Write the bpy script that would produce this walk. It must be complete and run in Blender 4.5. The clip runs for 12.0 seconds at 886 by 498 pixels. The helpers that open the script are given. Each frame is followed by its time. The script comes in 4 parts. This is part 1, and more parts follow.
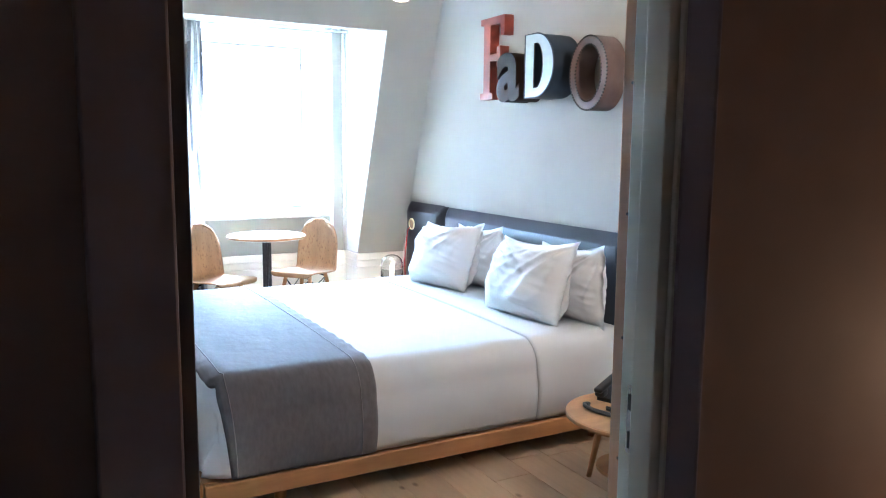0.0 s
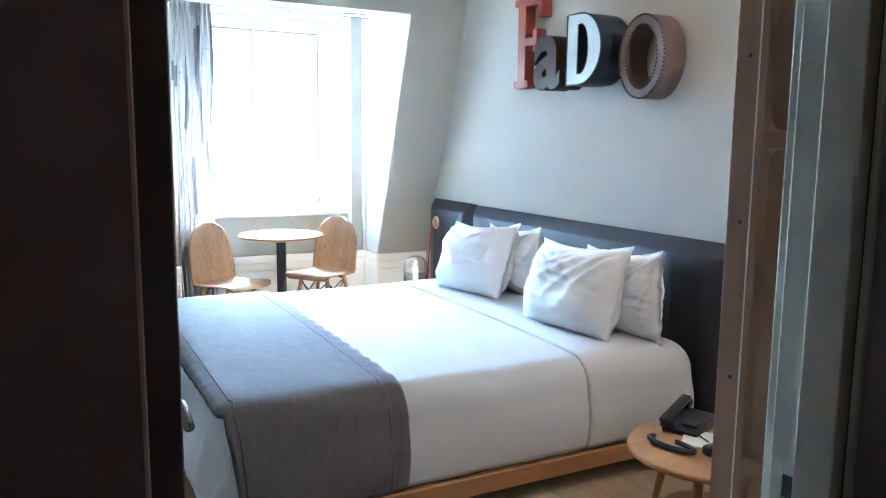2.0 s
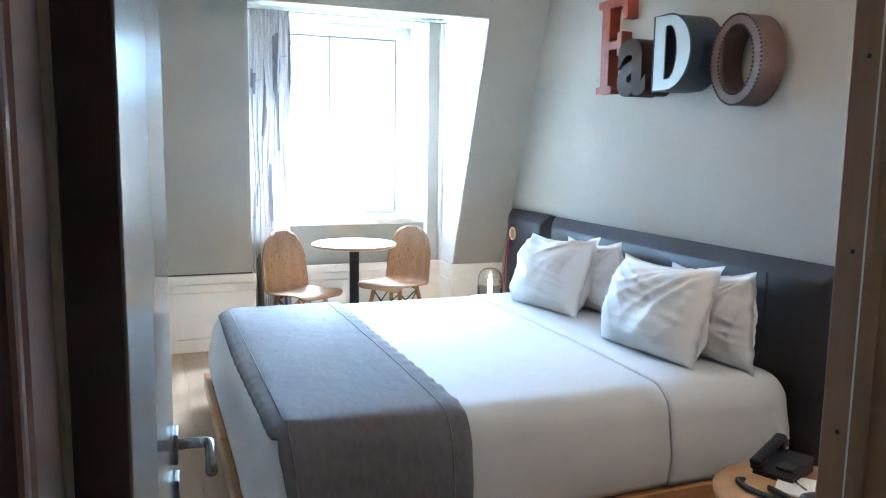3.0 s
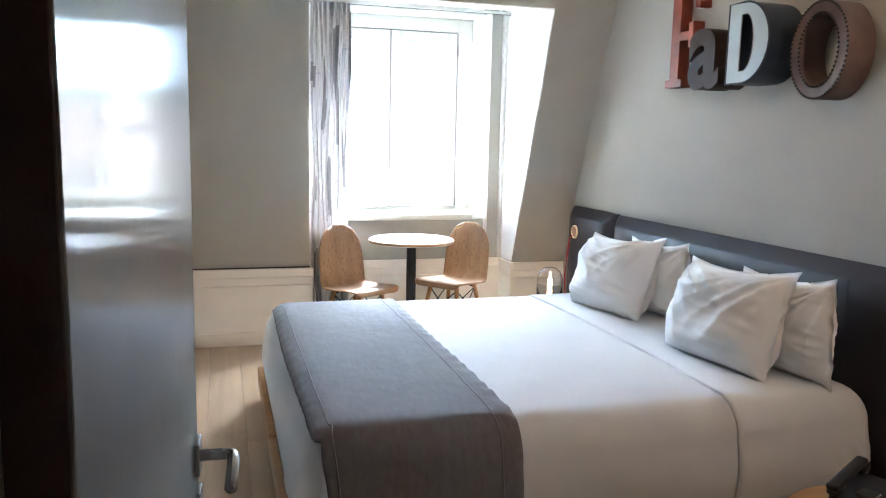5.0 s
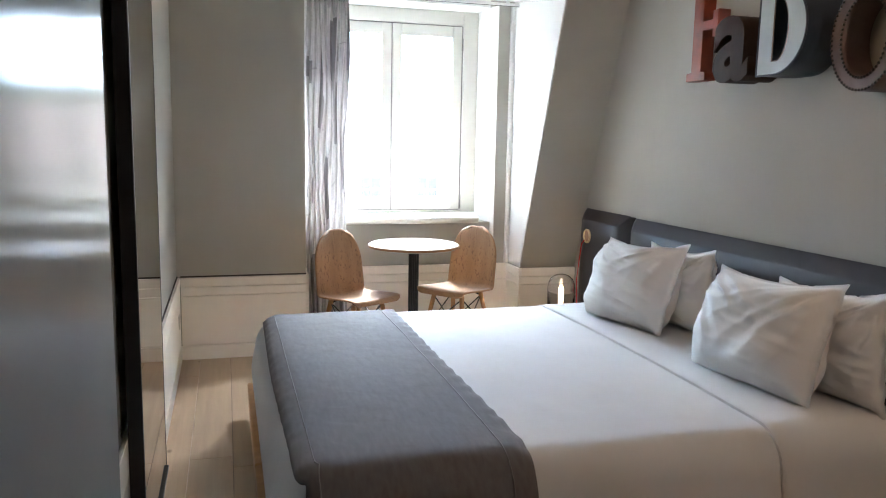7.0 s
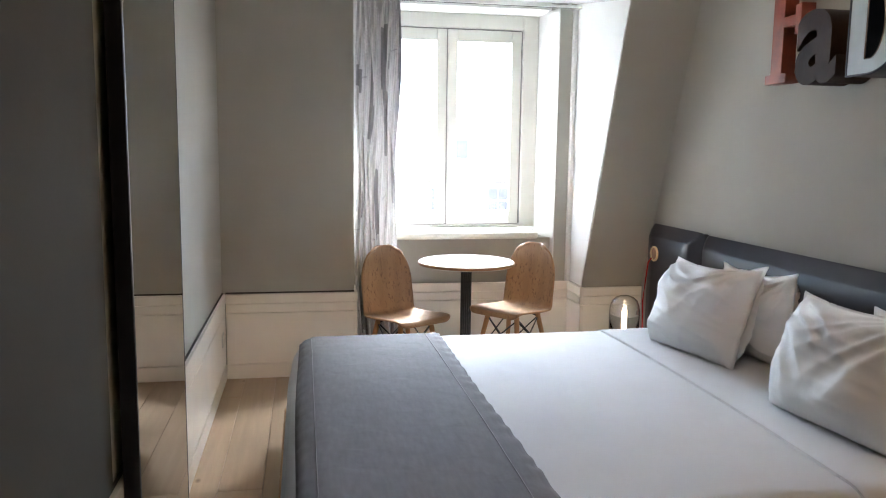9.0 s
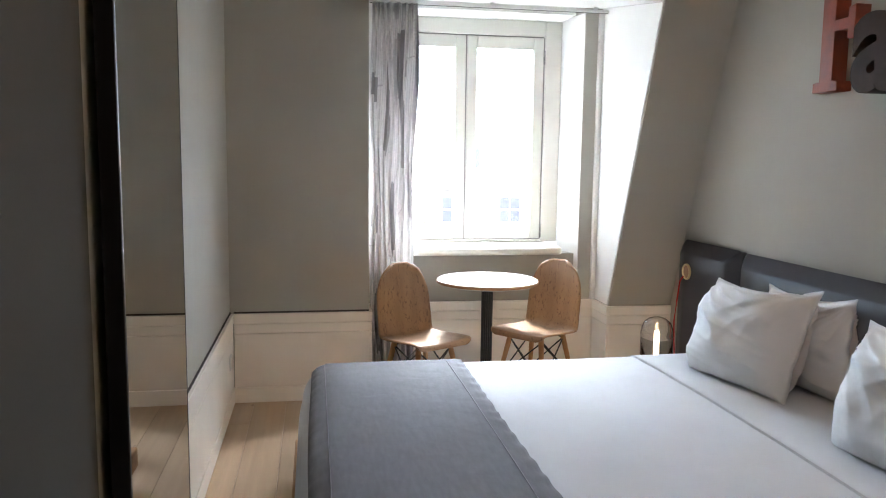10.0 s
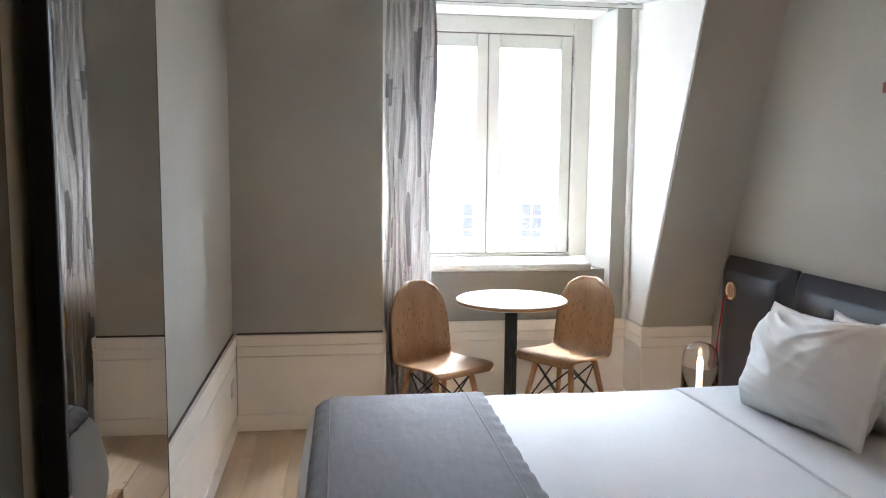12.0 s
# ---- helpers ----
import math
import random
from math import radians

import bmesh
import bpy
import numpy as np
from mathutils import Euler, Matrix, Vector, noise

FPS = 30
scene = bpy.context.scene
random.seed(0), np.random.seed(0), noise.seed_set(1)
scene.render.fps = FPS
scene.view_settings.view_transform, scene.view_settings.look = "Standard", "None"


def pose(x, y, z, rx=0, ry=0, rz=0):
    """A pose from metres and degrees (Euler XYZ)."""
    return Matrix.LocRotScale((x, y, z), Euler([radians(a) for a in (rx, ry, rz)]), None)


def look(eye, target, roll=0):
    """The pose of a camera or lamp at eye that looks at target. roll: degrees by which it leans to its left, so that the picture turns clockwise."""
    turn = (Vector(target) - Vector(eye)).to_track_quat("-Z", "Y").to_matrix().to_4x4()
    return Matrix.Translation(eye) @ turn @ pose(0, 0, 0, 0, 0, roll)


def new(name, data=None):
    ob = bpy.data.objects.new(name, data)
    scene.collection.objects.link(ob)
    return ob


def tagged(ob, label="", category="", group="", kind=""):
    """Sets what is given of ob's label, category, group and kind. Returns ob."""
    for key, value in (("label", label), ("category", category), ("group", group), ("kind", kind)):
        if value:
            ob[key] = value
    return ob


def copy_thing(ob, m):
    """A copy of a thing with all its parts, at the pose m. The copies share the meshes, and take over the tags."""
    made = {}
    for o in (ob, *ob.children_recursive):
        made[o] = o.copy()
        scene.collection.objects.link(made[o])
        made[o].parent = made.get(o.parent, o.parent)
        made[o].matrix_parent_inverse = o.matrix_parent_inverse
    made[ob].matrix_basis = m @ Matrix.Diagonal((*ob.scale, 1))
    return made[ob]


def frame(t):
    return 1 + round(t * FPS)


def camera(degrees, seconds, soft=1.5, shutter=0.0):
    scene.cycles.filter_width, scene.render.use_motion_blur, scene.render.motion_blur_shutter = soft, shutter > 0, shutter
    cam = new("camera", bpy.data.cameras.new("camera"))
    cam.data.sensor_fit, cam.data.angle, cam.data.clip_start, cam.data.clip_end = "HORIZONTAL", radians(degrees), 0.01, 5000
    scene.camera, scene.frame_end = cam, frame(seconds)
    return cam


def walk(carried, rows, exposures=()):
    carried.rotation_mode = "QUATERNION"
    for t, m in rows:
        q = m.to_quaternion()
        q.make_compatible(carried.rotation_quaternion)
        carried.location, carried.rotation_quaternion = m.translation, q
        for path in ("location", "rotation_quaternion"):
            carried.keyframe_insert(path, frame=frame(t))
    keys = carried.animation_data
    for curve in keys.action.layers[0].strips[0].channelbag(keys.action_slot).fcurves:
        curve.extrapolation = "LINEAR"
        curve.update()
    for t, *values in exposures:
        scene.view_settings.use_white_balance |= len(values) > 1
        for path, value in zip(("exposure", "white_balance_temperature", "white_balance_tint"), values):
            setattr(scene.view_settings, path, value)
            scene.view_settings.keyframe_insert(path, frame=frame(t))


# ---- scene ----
cam = camera(60.4, 12.0, soft=1.1)
METRES, EYE, TILT, LEAN, TURN = 2.02, 1.4, 0.0, 0.0, -28.3
ROWS = [
    (0.0, 0.0, 0.0, 0.0, 0.07, -7.53, -0.5),
    (0.5, -0.0097, 0.0537, 0.0016, -0.28, -8.0, -0.54),
    (1.0, -0.0276, 0.1158, 0.0062, -0.35, -7.8, -0.55),
    (1.5, -0.0508, 0.1553, 0.0014, -0.33, -7.62, -0.55),
    (2.0, -0.0553, 0.2057, -0.0043, 0.96, -7.98, -0.57),
    (2.5, -0.0448, 0.2644, 0.0025, 4.39, -8.11, -0.44),
    (3.0, -0.0352, 0.2921, 0.003, 7.25, -7.6, -0.79),
    (3.5, -0.0243, 0.3014, 0.0006, 9.0, -7.24, -0.99),
    (5.5, -0.0377, 0.3938, 0.003, 12.39, -8.21, -1.19),
    (6.0, -0.0515, 0.446, 0.0005, 12.1, -8.03, -1.27),
    (6.5, -0.0619, 0.4723, -0.0044, 12.08, -8.04, -1.15),
    (8.5, -0.0183, 0.6105, -0.0031, 16.41, -7.41, -0.95),
    (9.0, -0.032, 0.6489, -0.0019, 18.0, -7.28, -0.74),
    (9.5, -0.0618, 0.7068, 0.0112, 18.58, -7.33, -0.65),
    (10.0, -0.0966, 0.7563, 0.0085, 18.74, -6.67, -0.72),
    (10.5, -0.1195, 0.7765, 0.0066, 18.77, -6.54, -0.65),
    (11.0, -0.1325, 0.8024, 0.0053, 18.8, -6.5, -0.61),
    (11.5, -0.1485, 0.866, 0.0084, 19.47, -6.63, -0.5),
    (12.0, -0.1519, 0.9259, 0.0155, 20.31, -6.25, -0.59),
]
STOPS = [(0.0, 3.9, 4950, 5), (1.5, 3.7, 4900, 4), (2.5, 3.43, 4950, 3), (3.5, 3.2, 5350, 6), (5.5, 2.8, 6050, 12), (6.5, 2.53, 6200, 13), (8.5, 2.27, 6350, 14), (12.0, 2.18, 6450, 15)]
walk(cam, [(t, pose(0, 0, EYE, TILT, LEAN, TURN) @ pose(METRES * x, METRES * y, METRES * z, 90 + pitch, roll, yaw)) for t, x, y, z, yaw, pitch, roll in ROWS], STOPS)

# ---- world and sun ----
world = bpy.data.worlds.new("sky")
scene.world = world
world.use_nodes = True
wn = world.node_tree.nodes
sky = wn.new("ShaderNodeTexSky")
sky.sky_type, sky.sun_disc = "NISHITA", False
sky.sun_elevation, sky.sun_rotation = radians(52), radians(200)
world.node_tree.links.new(sky.outputs[0], wn["Background"].inputs[0])
wn["Background"].inputs[1].default_value = 0.15
sun = new("sun", bpy.data.lights.new("sun", "SUN"))
sun.data.energy, sun.data.angle, sun.data.color = 5.0, radians(0.5), (1, 0.95, 0.88)
sun.matrix_world = look((-6, -14, 20), (0, 4, 0))
# skylight entering through the window opening, from above the street
glow = new("window_skylight", bpy.data.lights.new("window_skylight", "AREA"))
glow.data.shape, glow.data.size, glow.data.size_y = "RECTANGLE", 34.0, 9.0
glow.data.energy, glow.data.color = 7600, (0.64, 0.83, 1.0)
glow.matrix_world = look((9.0, 29.0, 7.6), (1.4, 5.4, 1.3))

zenith = new("window_high_skylight", bpy.data.lights.new("window_high_skylight", "AREA"))
zenith.data.shape, zenith.data.size, zenith.data.size_y = "RECTANGLE", 5.0, 2.6
zenith.data.energy, zenith.data.color = 2100, (0.84, 0.93, 1.0)
zenith.matrix_world = look((3.3, 8.6, 5.2), (1.3, 6.0, 0.7))

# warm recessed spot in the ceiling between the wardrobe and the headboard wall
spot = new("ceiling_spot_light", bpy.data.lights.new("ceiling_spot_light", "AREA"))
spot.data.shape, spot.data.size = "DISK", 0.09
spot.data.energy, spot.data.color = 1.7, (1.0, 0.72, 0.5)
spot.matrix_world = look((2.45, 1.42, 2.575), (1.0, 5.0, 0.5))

# ---- materials ----
def material(name, color, rough=0.6, metal=0.0, vary=0.12, scale=6.0, bump=0.1, bump_scale=120.0, stretch=(1, 1, 1), second=None, spec=0.5, per_piece=0.0):
    m = bpy.data.materials.new(name)
    m.use_nodes = True
    n, l = m.node_tree.nodes, m.node_tree.links
    b = n["Principled BSDF"]
    tc, mp = n.new("ShaderNodeTexCoord"), n.new("ShaderNodeMapping")
    mp.inputs["Scale"].default_value = stretch
    l.new(tc.outputs["Object"], mp.inputs[0])
    if per_piece:
        own, far = n.new("ShaderNodeObjectInfo"), n.new("ShaderNodeMath")
        far.operation = "MULTIPLY"
        far.inputs[1].default_value = 90.0
        l.new(own.outputs["Random"], far.inputs[0]), l.new(far.outputs[0], mp.inputs["Location"])
    big, fine = n.new("ShaderNodeTexNoise"), n.new("ShaderNodeTexNoise")
    big.inputs["Scale"].default_value, big.inputs["Detail"].default_value = scale, 5
    fine.inputs["Scale"].default_value, fine.inputs["Detail"].default_value = bump_scale, 3
    l.new(mp.outputs[0], big.inputs[0]), l.new(mp.outputs[0], fine.inputs[0])
    mix = n.new("ShaderNodeMix")
    mix.data_type = "RGBA"
    c2 = second or tuple(c * (1 - vary) for c in color)
    c1 = color if second else tuple(min(1, c * (1 + vary)) for c in color)
    mix.inputs[6].default_value, mix.inputs[7].default_value = (*c1, 1), (*c2, 1)
    ramp = n.new("ShaderNodeMapRange")
    ramp.inputs[1].default_value, ramp.inputs[2].default_value = 0.3, 0.7
    l.new(big.outputs[0], ramp.inputs[0]), l.new(ramp.outputs[0], mix.inputs[0])
    out = mix.outputs[2]
    if per_piece:
        info, hsv = n.new("ShaderNodeObjectInfo"), n.new("ShaderNodeHueSaturation")
        r2 = n.new("ShaderNodeMapRange")
        r2.inputs[3].default_value, r2.inputs[4].default_value = 1 - per_piece, 1 + per_piece
        l.new(info.outputs["Random"], r2.inputs[0]), l.new(r2.outputs[0], hsv.inputs["Value"]), l.new(out, hsv.inputs["Color"])
        out = hsv.outputs[0]
    l.new(out, b.inputs["Base Color"])
    rr = n.new("ShaderNodeMapRange")
    rr.inputs[3].default_value, rr.inputs[4].default_value = max(0.02, rough * 0.85), min(1, rough * 1.15)
    l.new(fine.outputs[0], rr.inputs[0]), l.new(rr.outputs[0], b.inputs["Roughness"])
    b.inputs["Metallic"].default_value = metal
    b.inputs["Specular IOR Level"].default_value = spec
    if bump:
        bp = n.new("ShaderNodeBump")
        bp.inputs["Strength"].default_value, bp.inputs["Distance"].default_value = bump, 0.004
        l.new(fine.outputs[0], bp.inputs["Height"]), l.new(bp.outputs[0], b.inputs["Normal"])
    return m


def glass_material(name, rough=0.0, tint=(1, 1, 1)):
    m = bpy.data.materials.new(name)
    m.use_nodes = True
    b = m.node_tree.nodes["Principled BSDF"]
    b.inputs["Base Color"].default_value = (*tint, 1)
    b.inputs["Transmission Weight"].default_value, b.inputs["Roughness"].default_value, b.inputs["IOR"].default_value = 1, rough, 1.45
    return m


def emitter(name, color, strength):
    m = bpy.data.materials.new(name)
    m.use_nodes = True
    b = m.node_tree.nodes["Principled BSDF"]
    b.inputs["Emission Color"].default_value, b.inputs["Emission Strength"].default_value = (*color, 1), strength
    return m


def cloth(name, color, weave=900, wrinkle=7.0, amount=0.35, second=None, streak=(1, 1, 1), vary=0.04):
    """Woven cloth: a fine weave and soft wrinkles."""
    m = material(name, color, 0.9, vary=vary, scale=3, bump=0, bump_scale=weave, second=second, spec=0.2, stretch=streak)
    n, l = m.node_tree.nodes, m.node_tree.links
    b = n["Principled BSDF"]
    tc = n.new("ShaderNodeTexCoord")
    w = n.new("ShaderNodeTexNoise")
    w.inputs["Scale"].default_value, w.inputs["Detail"].default_value, w.inputs["Distortion"].default_value = wrinkle, 2, 0.6
    f = n.new("ShaderNodeTexNoise")
    f.inputs["Scale"].default_value = weave
    l.new(tc.outputs["Object"], w.inputs[0]), l.new(tc.outputs["Object"], f.inputs[0])
    b1, b2 = n.new("ShaderNodeBump"), n.new("ShaderNodeBump")
    b1.inputs["Strength"].default_value, b1.inputs["Distance"].default_value = amount, 0.02
    b2.inputs["Strength"].default_value, b2.inputs["Distance"].default_value = 0.25, 0.001
    l.new(w.outputs[0], b1.inputs["Height"]), l.new(f.outputs[0], b2.inputs["Height"])
    l.new(b1.outputs[0], b2.inputs["Normal"]), l.new(b2.outputs[0], b.inputs["Normal"])
    b.inputs["Sheen Weight"].default_value = 0.15
    return m


WALL = material("warm_grey_wall_paint", (0.40, 0.384, 0.338), 0.75, vary=0.03, scale=2.5, bump=0.06, bump_scale=260)
WHITE = material("white_wall_paint", (0.73, 0.72, 0.69), 0.6, vary=0.02, scale=3, bump=0.04, bump_scale=220)
WINDOW_PAINT = material("cream_white_window_paint", (0.66, 0.64, 0.58), 0.45, vary=0.03, scale=4, bump=0.05, bump_scale=140)
TRIM = material("cream_trim_paint", (0.88, 0.83, 0.75), 0.4, vary=0.03, scale=4, bump=0.04, bump_scale=160)
GAP = material("dark_shadow_gap", (0.05, 0.045, 0.04), 0.8)
OAK = material("pale_oak_plank", (0.56, 0.41, 0.27), 0.42, vary=0.2, scale=3.5, bump=0.08, bump_scale=60, stretch=(7, 0.5, 1), second=(0.47, 0.335, 0.22), per_piece=0.09)
HALL_FLOOR = material("dark_hall_floor", (0.09, 0.07, 0.055), 0.5)
HALL = material("brown_hall_paint", (0.29, 0.225, 0.20), 0.8, vary=0.05, bump=0.06, bump_scale=200)
FRAME = material("greige_door_frame_paint", (0.72, 0.73, 0.64), 0.5, vary=0.04, bump=0.05)
CASING = material("taupe_casing_paint", (0.33, 0.295, 0.335), 0.7, vary=0.05, bump=0.05)
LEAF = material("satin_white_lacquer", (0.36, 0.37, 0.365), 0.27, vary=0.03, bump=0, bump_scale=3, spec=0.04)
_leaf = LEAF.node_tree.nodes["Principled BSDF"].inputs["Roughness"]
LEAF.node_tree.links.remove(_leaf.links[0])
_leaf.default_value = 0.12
STEEL = material("brushed_steel", (0.45, 0.45, 0.45), 0.22, 0.95, bump=0.02)
LEAF_EDGE = material("dark_brown_door_edge", (0.16, 0.135, 0.135), 0.6, vary=0.08)
BEDWOOD = material("honey_oak_wood", (0.47, 0.245, 0.095), 0.45, scale=4, stretch=(1, 6, 6), second=(0.35, 0.175, 0.065), bump=0.08, bump_scale=90)
BIRCH = material("tan_birch_wood", (0.43, 0.235, 0.13), 0.5, scale=4, stretch=(6, 6, 0.6), second=(0.34, 0.18, 0.095), bump=0.06)
SHEET = cloth("white_cotton_sheet", (0.66, 0.675, 0.69), amount=0.18, wrinkle=5)
PILLOW = cloth("white_cotton_pillowcase", (0.75, 0.755, 0.75), amount=0.25, wrinkle=9)
RUNNER = cloth("grey_linen_runner", (0.135, 0.128, 0.135), weave=420, amount=0.16, wrinkle=9, second=(0.165, 0.158, 0.166), streak=(24, 5, 10))
SEAM = cloth("pale_seam_thread", (0.24, 0.23, 0.235))
HEM = cloth("grey_hem_thread", (0.6, 0.6, 0.61))
PADDING = material("charcoal_vinyl_upholstery", (0.024, 0.021, 0.025), 0.36, vary=0.1, scale=5, bump=0.08, bump_scale=180, spec=0.42)
BLACK = material("black_lacquer", (0.012, 0.012, 0.013), 0.4, bump=0.03)
BLACK_PLASTIC = material("black_plastic", (0.02, 0.02, 0.022), 0.35, bump=0.03)
BRASS = material("brass", (0.75, 0.6, 0.35), 0.3, 1.0, bump=0.02)
RED_CORD = cloth("red_fabric_cord", (0.42, 0.02, 0.025))
GLASS = glass_material("clear_glass")
FILAMENT = emitter("warm_filament", (1.0, 0.72, 0.45), 5.0)
JOINT = material("grey_window_joint", (0.22, 0.21, 0.2), 0.8)
PAPER = material("white_paper", (0.85, 0.85, 0.83), 0.8, vary=0.01)
REDPAINT = material("worn_red_paint", (0.33, 0.062, 0.028), 0.4, scale=14, second=(0.18, 0.045, 0.025), bump=0.15, bump_scale=60)
RUST = material("brown_rusted_metal", (0.05, 0.026, 0.016), 0.55, 0.0, scale=12, second=(0.03, 0.016, 0.01), bump=0.12, bump_scale=70, spec=0.15)
PALEBLUE = material("pale_blue_enamel", (0.42, 0.50, 0.53), 0.4, scale=10, vary=0.06, bump=0.05)
NAVY = material("dark_navy_enamel", (0.02, 0.032, 0.05), 0.4, scale=8, vary=0.2, bump=0.08)
DUSTY = material("dusty_rose_metal", (0.185, 0.128, 0.114), 0.42, 0.2, scale=9, second=(0.11, 0.07, 0.06), bump=0.1, bump_scale=70)
STUD = material("dark_stud", (0.03, 0.025, 0.02), 0.4, 0.4)
TABLETOP = material("white_laminate", (0.78, 0.77, 0.74), 0.22, vary=0.02, bump=0.02)
STONE = material("pale_facade_stone", (0.80, 0.78, 0.74), 0.9, scale=0.6, vary=0.06, bump=0.2, bump_scale=8)
DARKPANE = material("dark_window_pane", (0.12, 0.14, 0.17), 0.15)
SLATE = material("roof_tile", (0.62, 0.57, 0.55), 0.8, scale=3, bump=0.2, bump_scale=10)
ASPHALT = material("asphalt", (0.05, 0.05, 0.052), 0.9, scale=0.5)
BARK = material("grey_bark", (0.14, 0.12, 0.10), 0.9, scale=8)



def add_knots(m):
    """Small dark knots drawn out along the grain."""
    n, l = m.node_tree.nodes, m.node_tree.links
    b = n["Principled BSDF"]
    old = b.inputs["Base Color"].links[0].from_socket
    tc, mp, v, own, far = (n.new("ShaderNode" + k) for k in ("TexCoord", "Mapping", "TexVoronoi", "ObjectInfo", "Math"))
    far.operation = "MULTIPLY"
    far.inputs[1].default_value = 60.0
    mp.inputs["Scale"].default_value = (1.7, 1.0, 1)
    v.inputs["Scale"].default_value = 3.2
    l.new(own.outputs["Random"], far.inputs[0]), l.new(far.outputs[0], mp.inputs["Location"])
    l.new(tc.outputs["Object"], mp.inputs[0]), l.new(mp.outputs[0], v.inputs["Vector"])
    r, mix = n.new("ShaderNodeMapRange"), n.new("ShaderNodeMix")
    r.inputs[1].default_value, r.inputs[2].default_value, r.inputs[3].default_value, r.inputs[4].default_value = 0.03, 0.085, 0.75, 0.0
    mix.data_type = "RGBA"
    mix.inputs[7].default_value = (0.16, 0.085, 0.045, 1)
    l.new(v.outputs["Distance"], r.inputs[0]), l.new(r.outputs[0], mix.inputs[0]), l.new(old, mix.inputs[6])
    l.new(mix.outputs[2], b.inputs["Base Color"])


add_knots(OAK)

MIRROR = bpy.data.materials.new("mirror_silver")
MIRROR.use_nodes = True
_b = MIRROR.node_tree.nodes["Principled BSDF"]
_b.inputs["Base Color"].default_value, _b.inputs["Metallic"].default_value, _b.inputs["Roughness"].default_value = (0.44, 0.44, 0.43, 1), 1, 0.01


def veneer_material():
    """Chair veneer: light oak with dark worm-like flecks running up the shell."""
    m = material("flecked_oak_veneer", (0.37, 0.215, 0.105), 0.4, scale=5, stretch=(3, 3, 0.7), second=(0.27, 0.15, 0.07), bump=0.05)
    n, l = m.node_tree.nodes, m.node_tree.links
    b = n["Principled BSDF"]
    old = b.inputs["Base Color"].links[0].from_socket
    tc, mp, tx = n.new("ShaderNodeTexCoord"), n.new("ShaderNodeMapping"), n.new("ShaderNodeTexNoise")
    mp.inputs["Scale"].default_value = (1, 1, 0.35)
    tx.inputs["Scale"].default_value, tx.inputs["Detail"].default_value, tx.inputs["Distortion"].default_value = 62, 3, 1.6
    l.new(tc.outputs["Object"], mp.inputs[0]), l.new(mp.outputs[0], tx.inputs[0])
    r, mix = n.new("ShaderNodeMapRange"), n.new("ShaderNodeMix")
    r.inputs[1].default_value, r.inputs[2].default_value = 0.58, 0.68
    mix.data_type = "RGBA"
    mix.inputs[7].default_value = (0.18, 0.09, 0.042, 1)
    l.new(tx.outputs[0], r.inputs[0]), l.new(r.outputs[0], mix.inputs[0]), l.new(old, mix.inputs[6])
    l.new(mix.outputs[2], b.inputs["Base Color"])
    return m


VENEER = veneer_material()


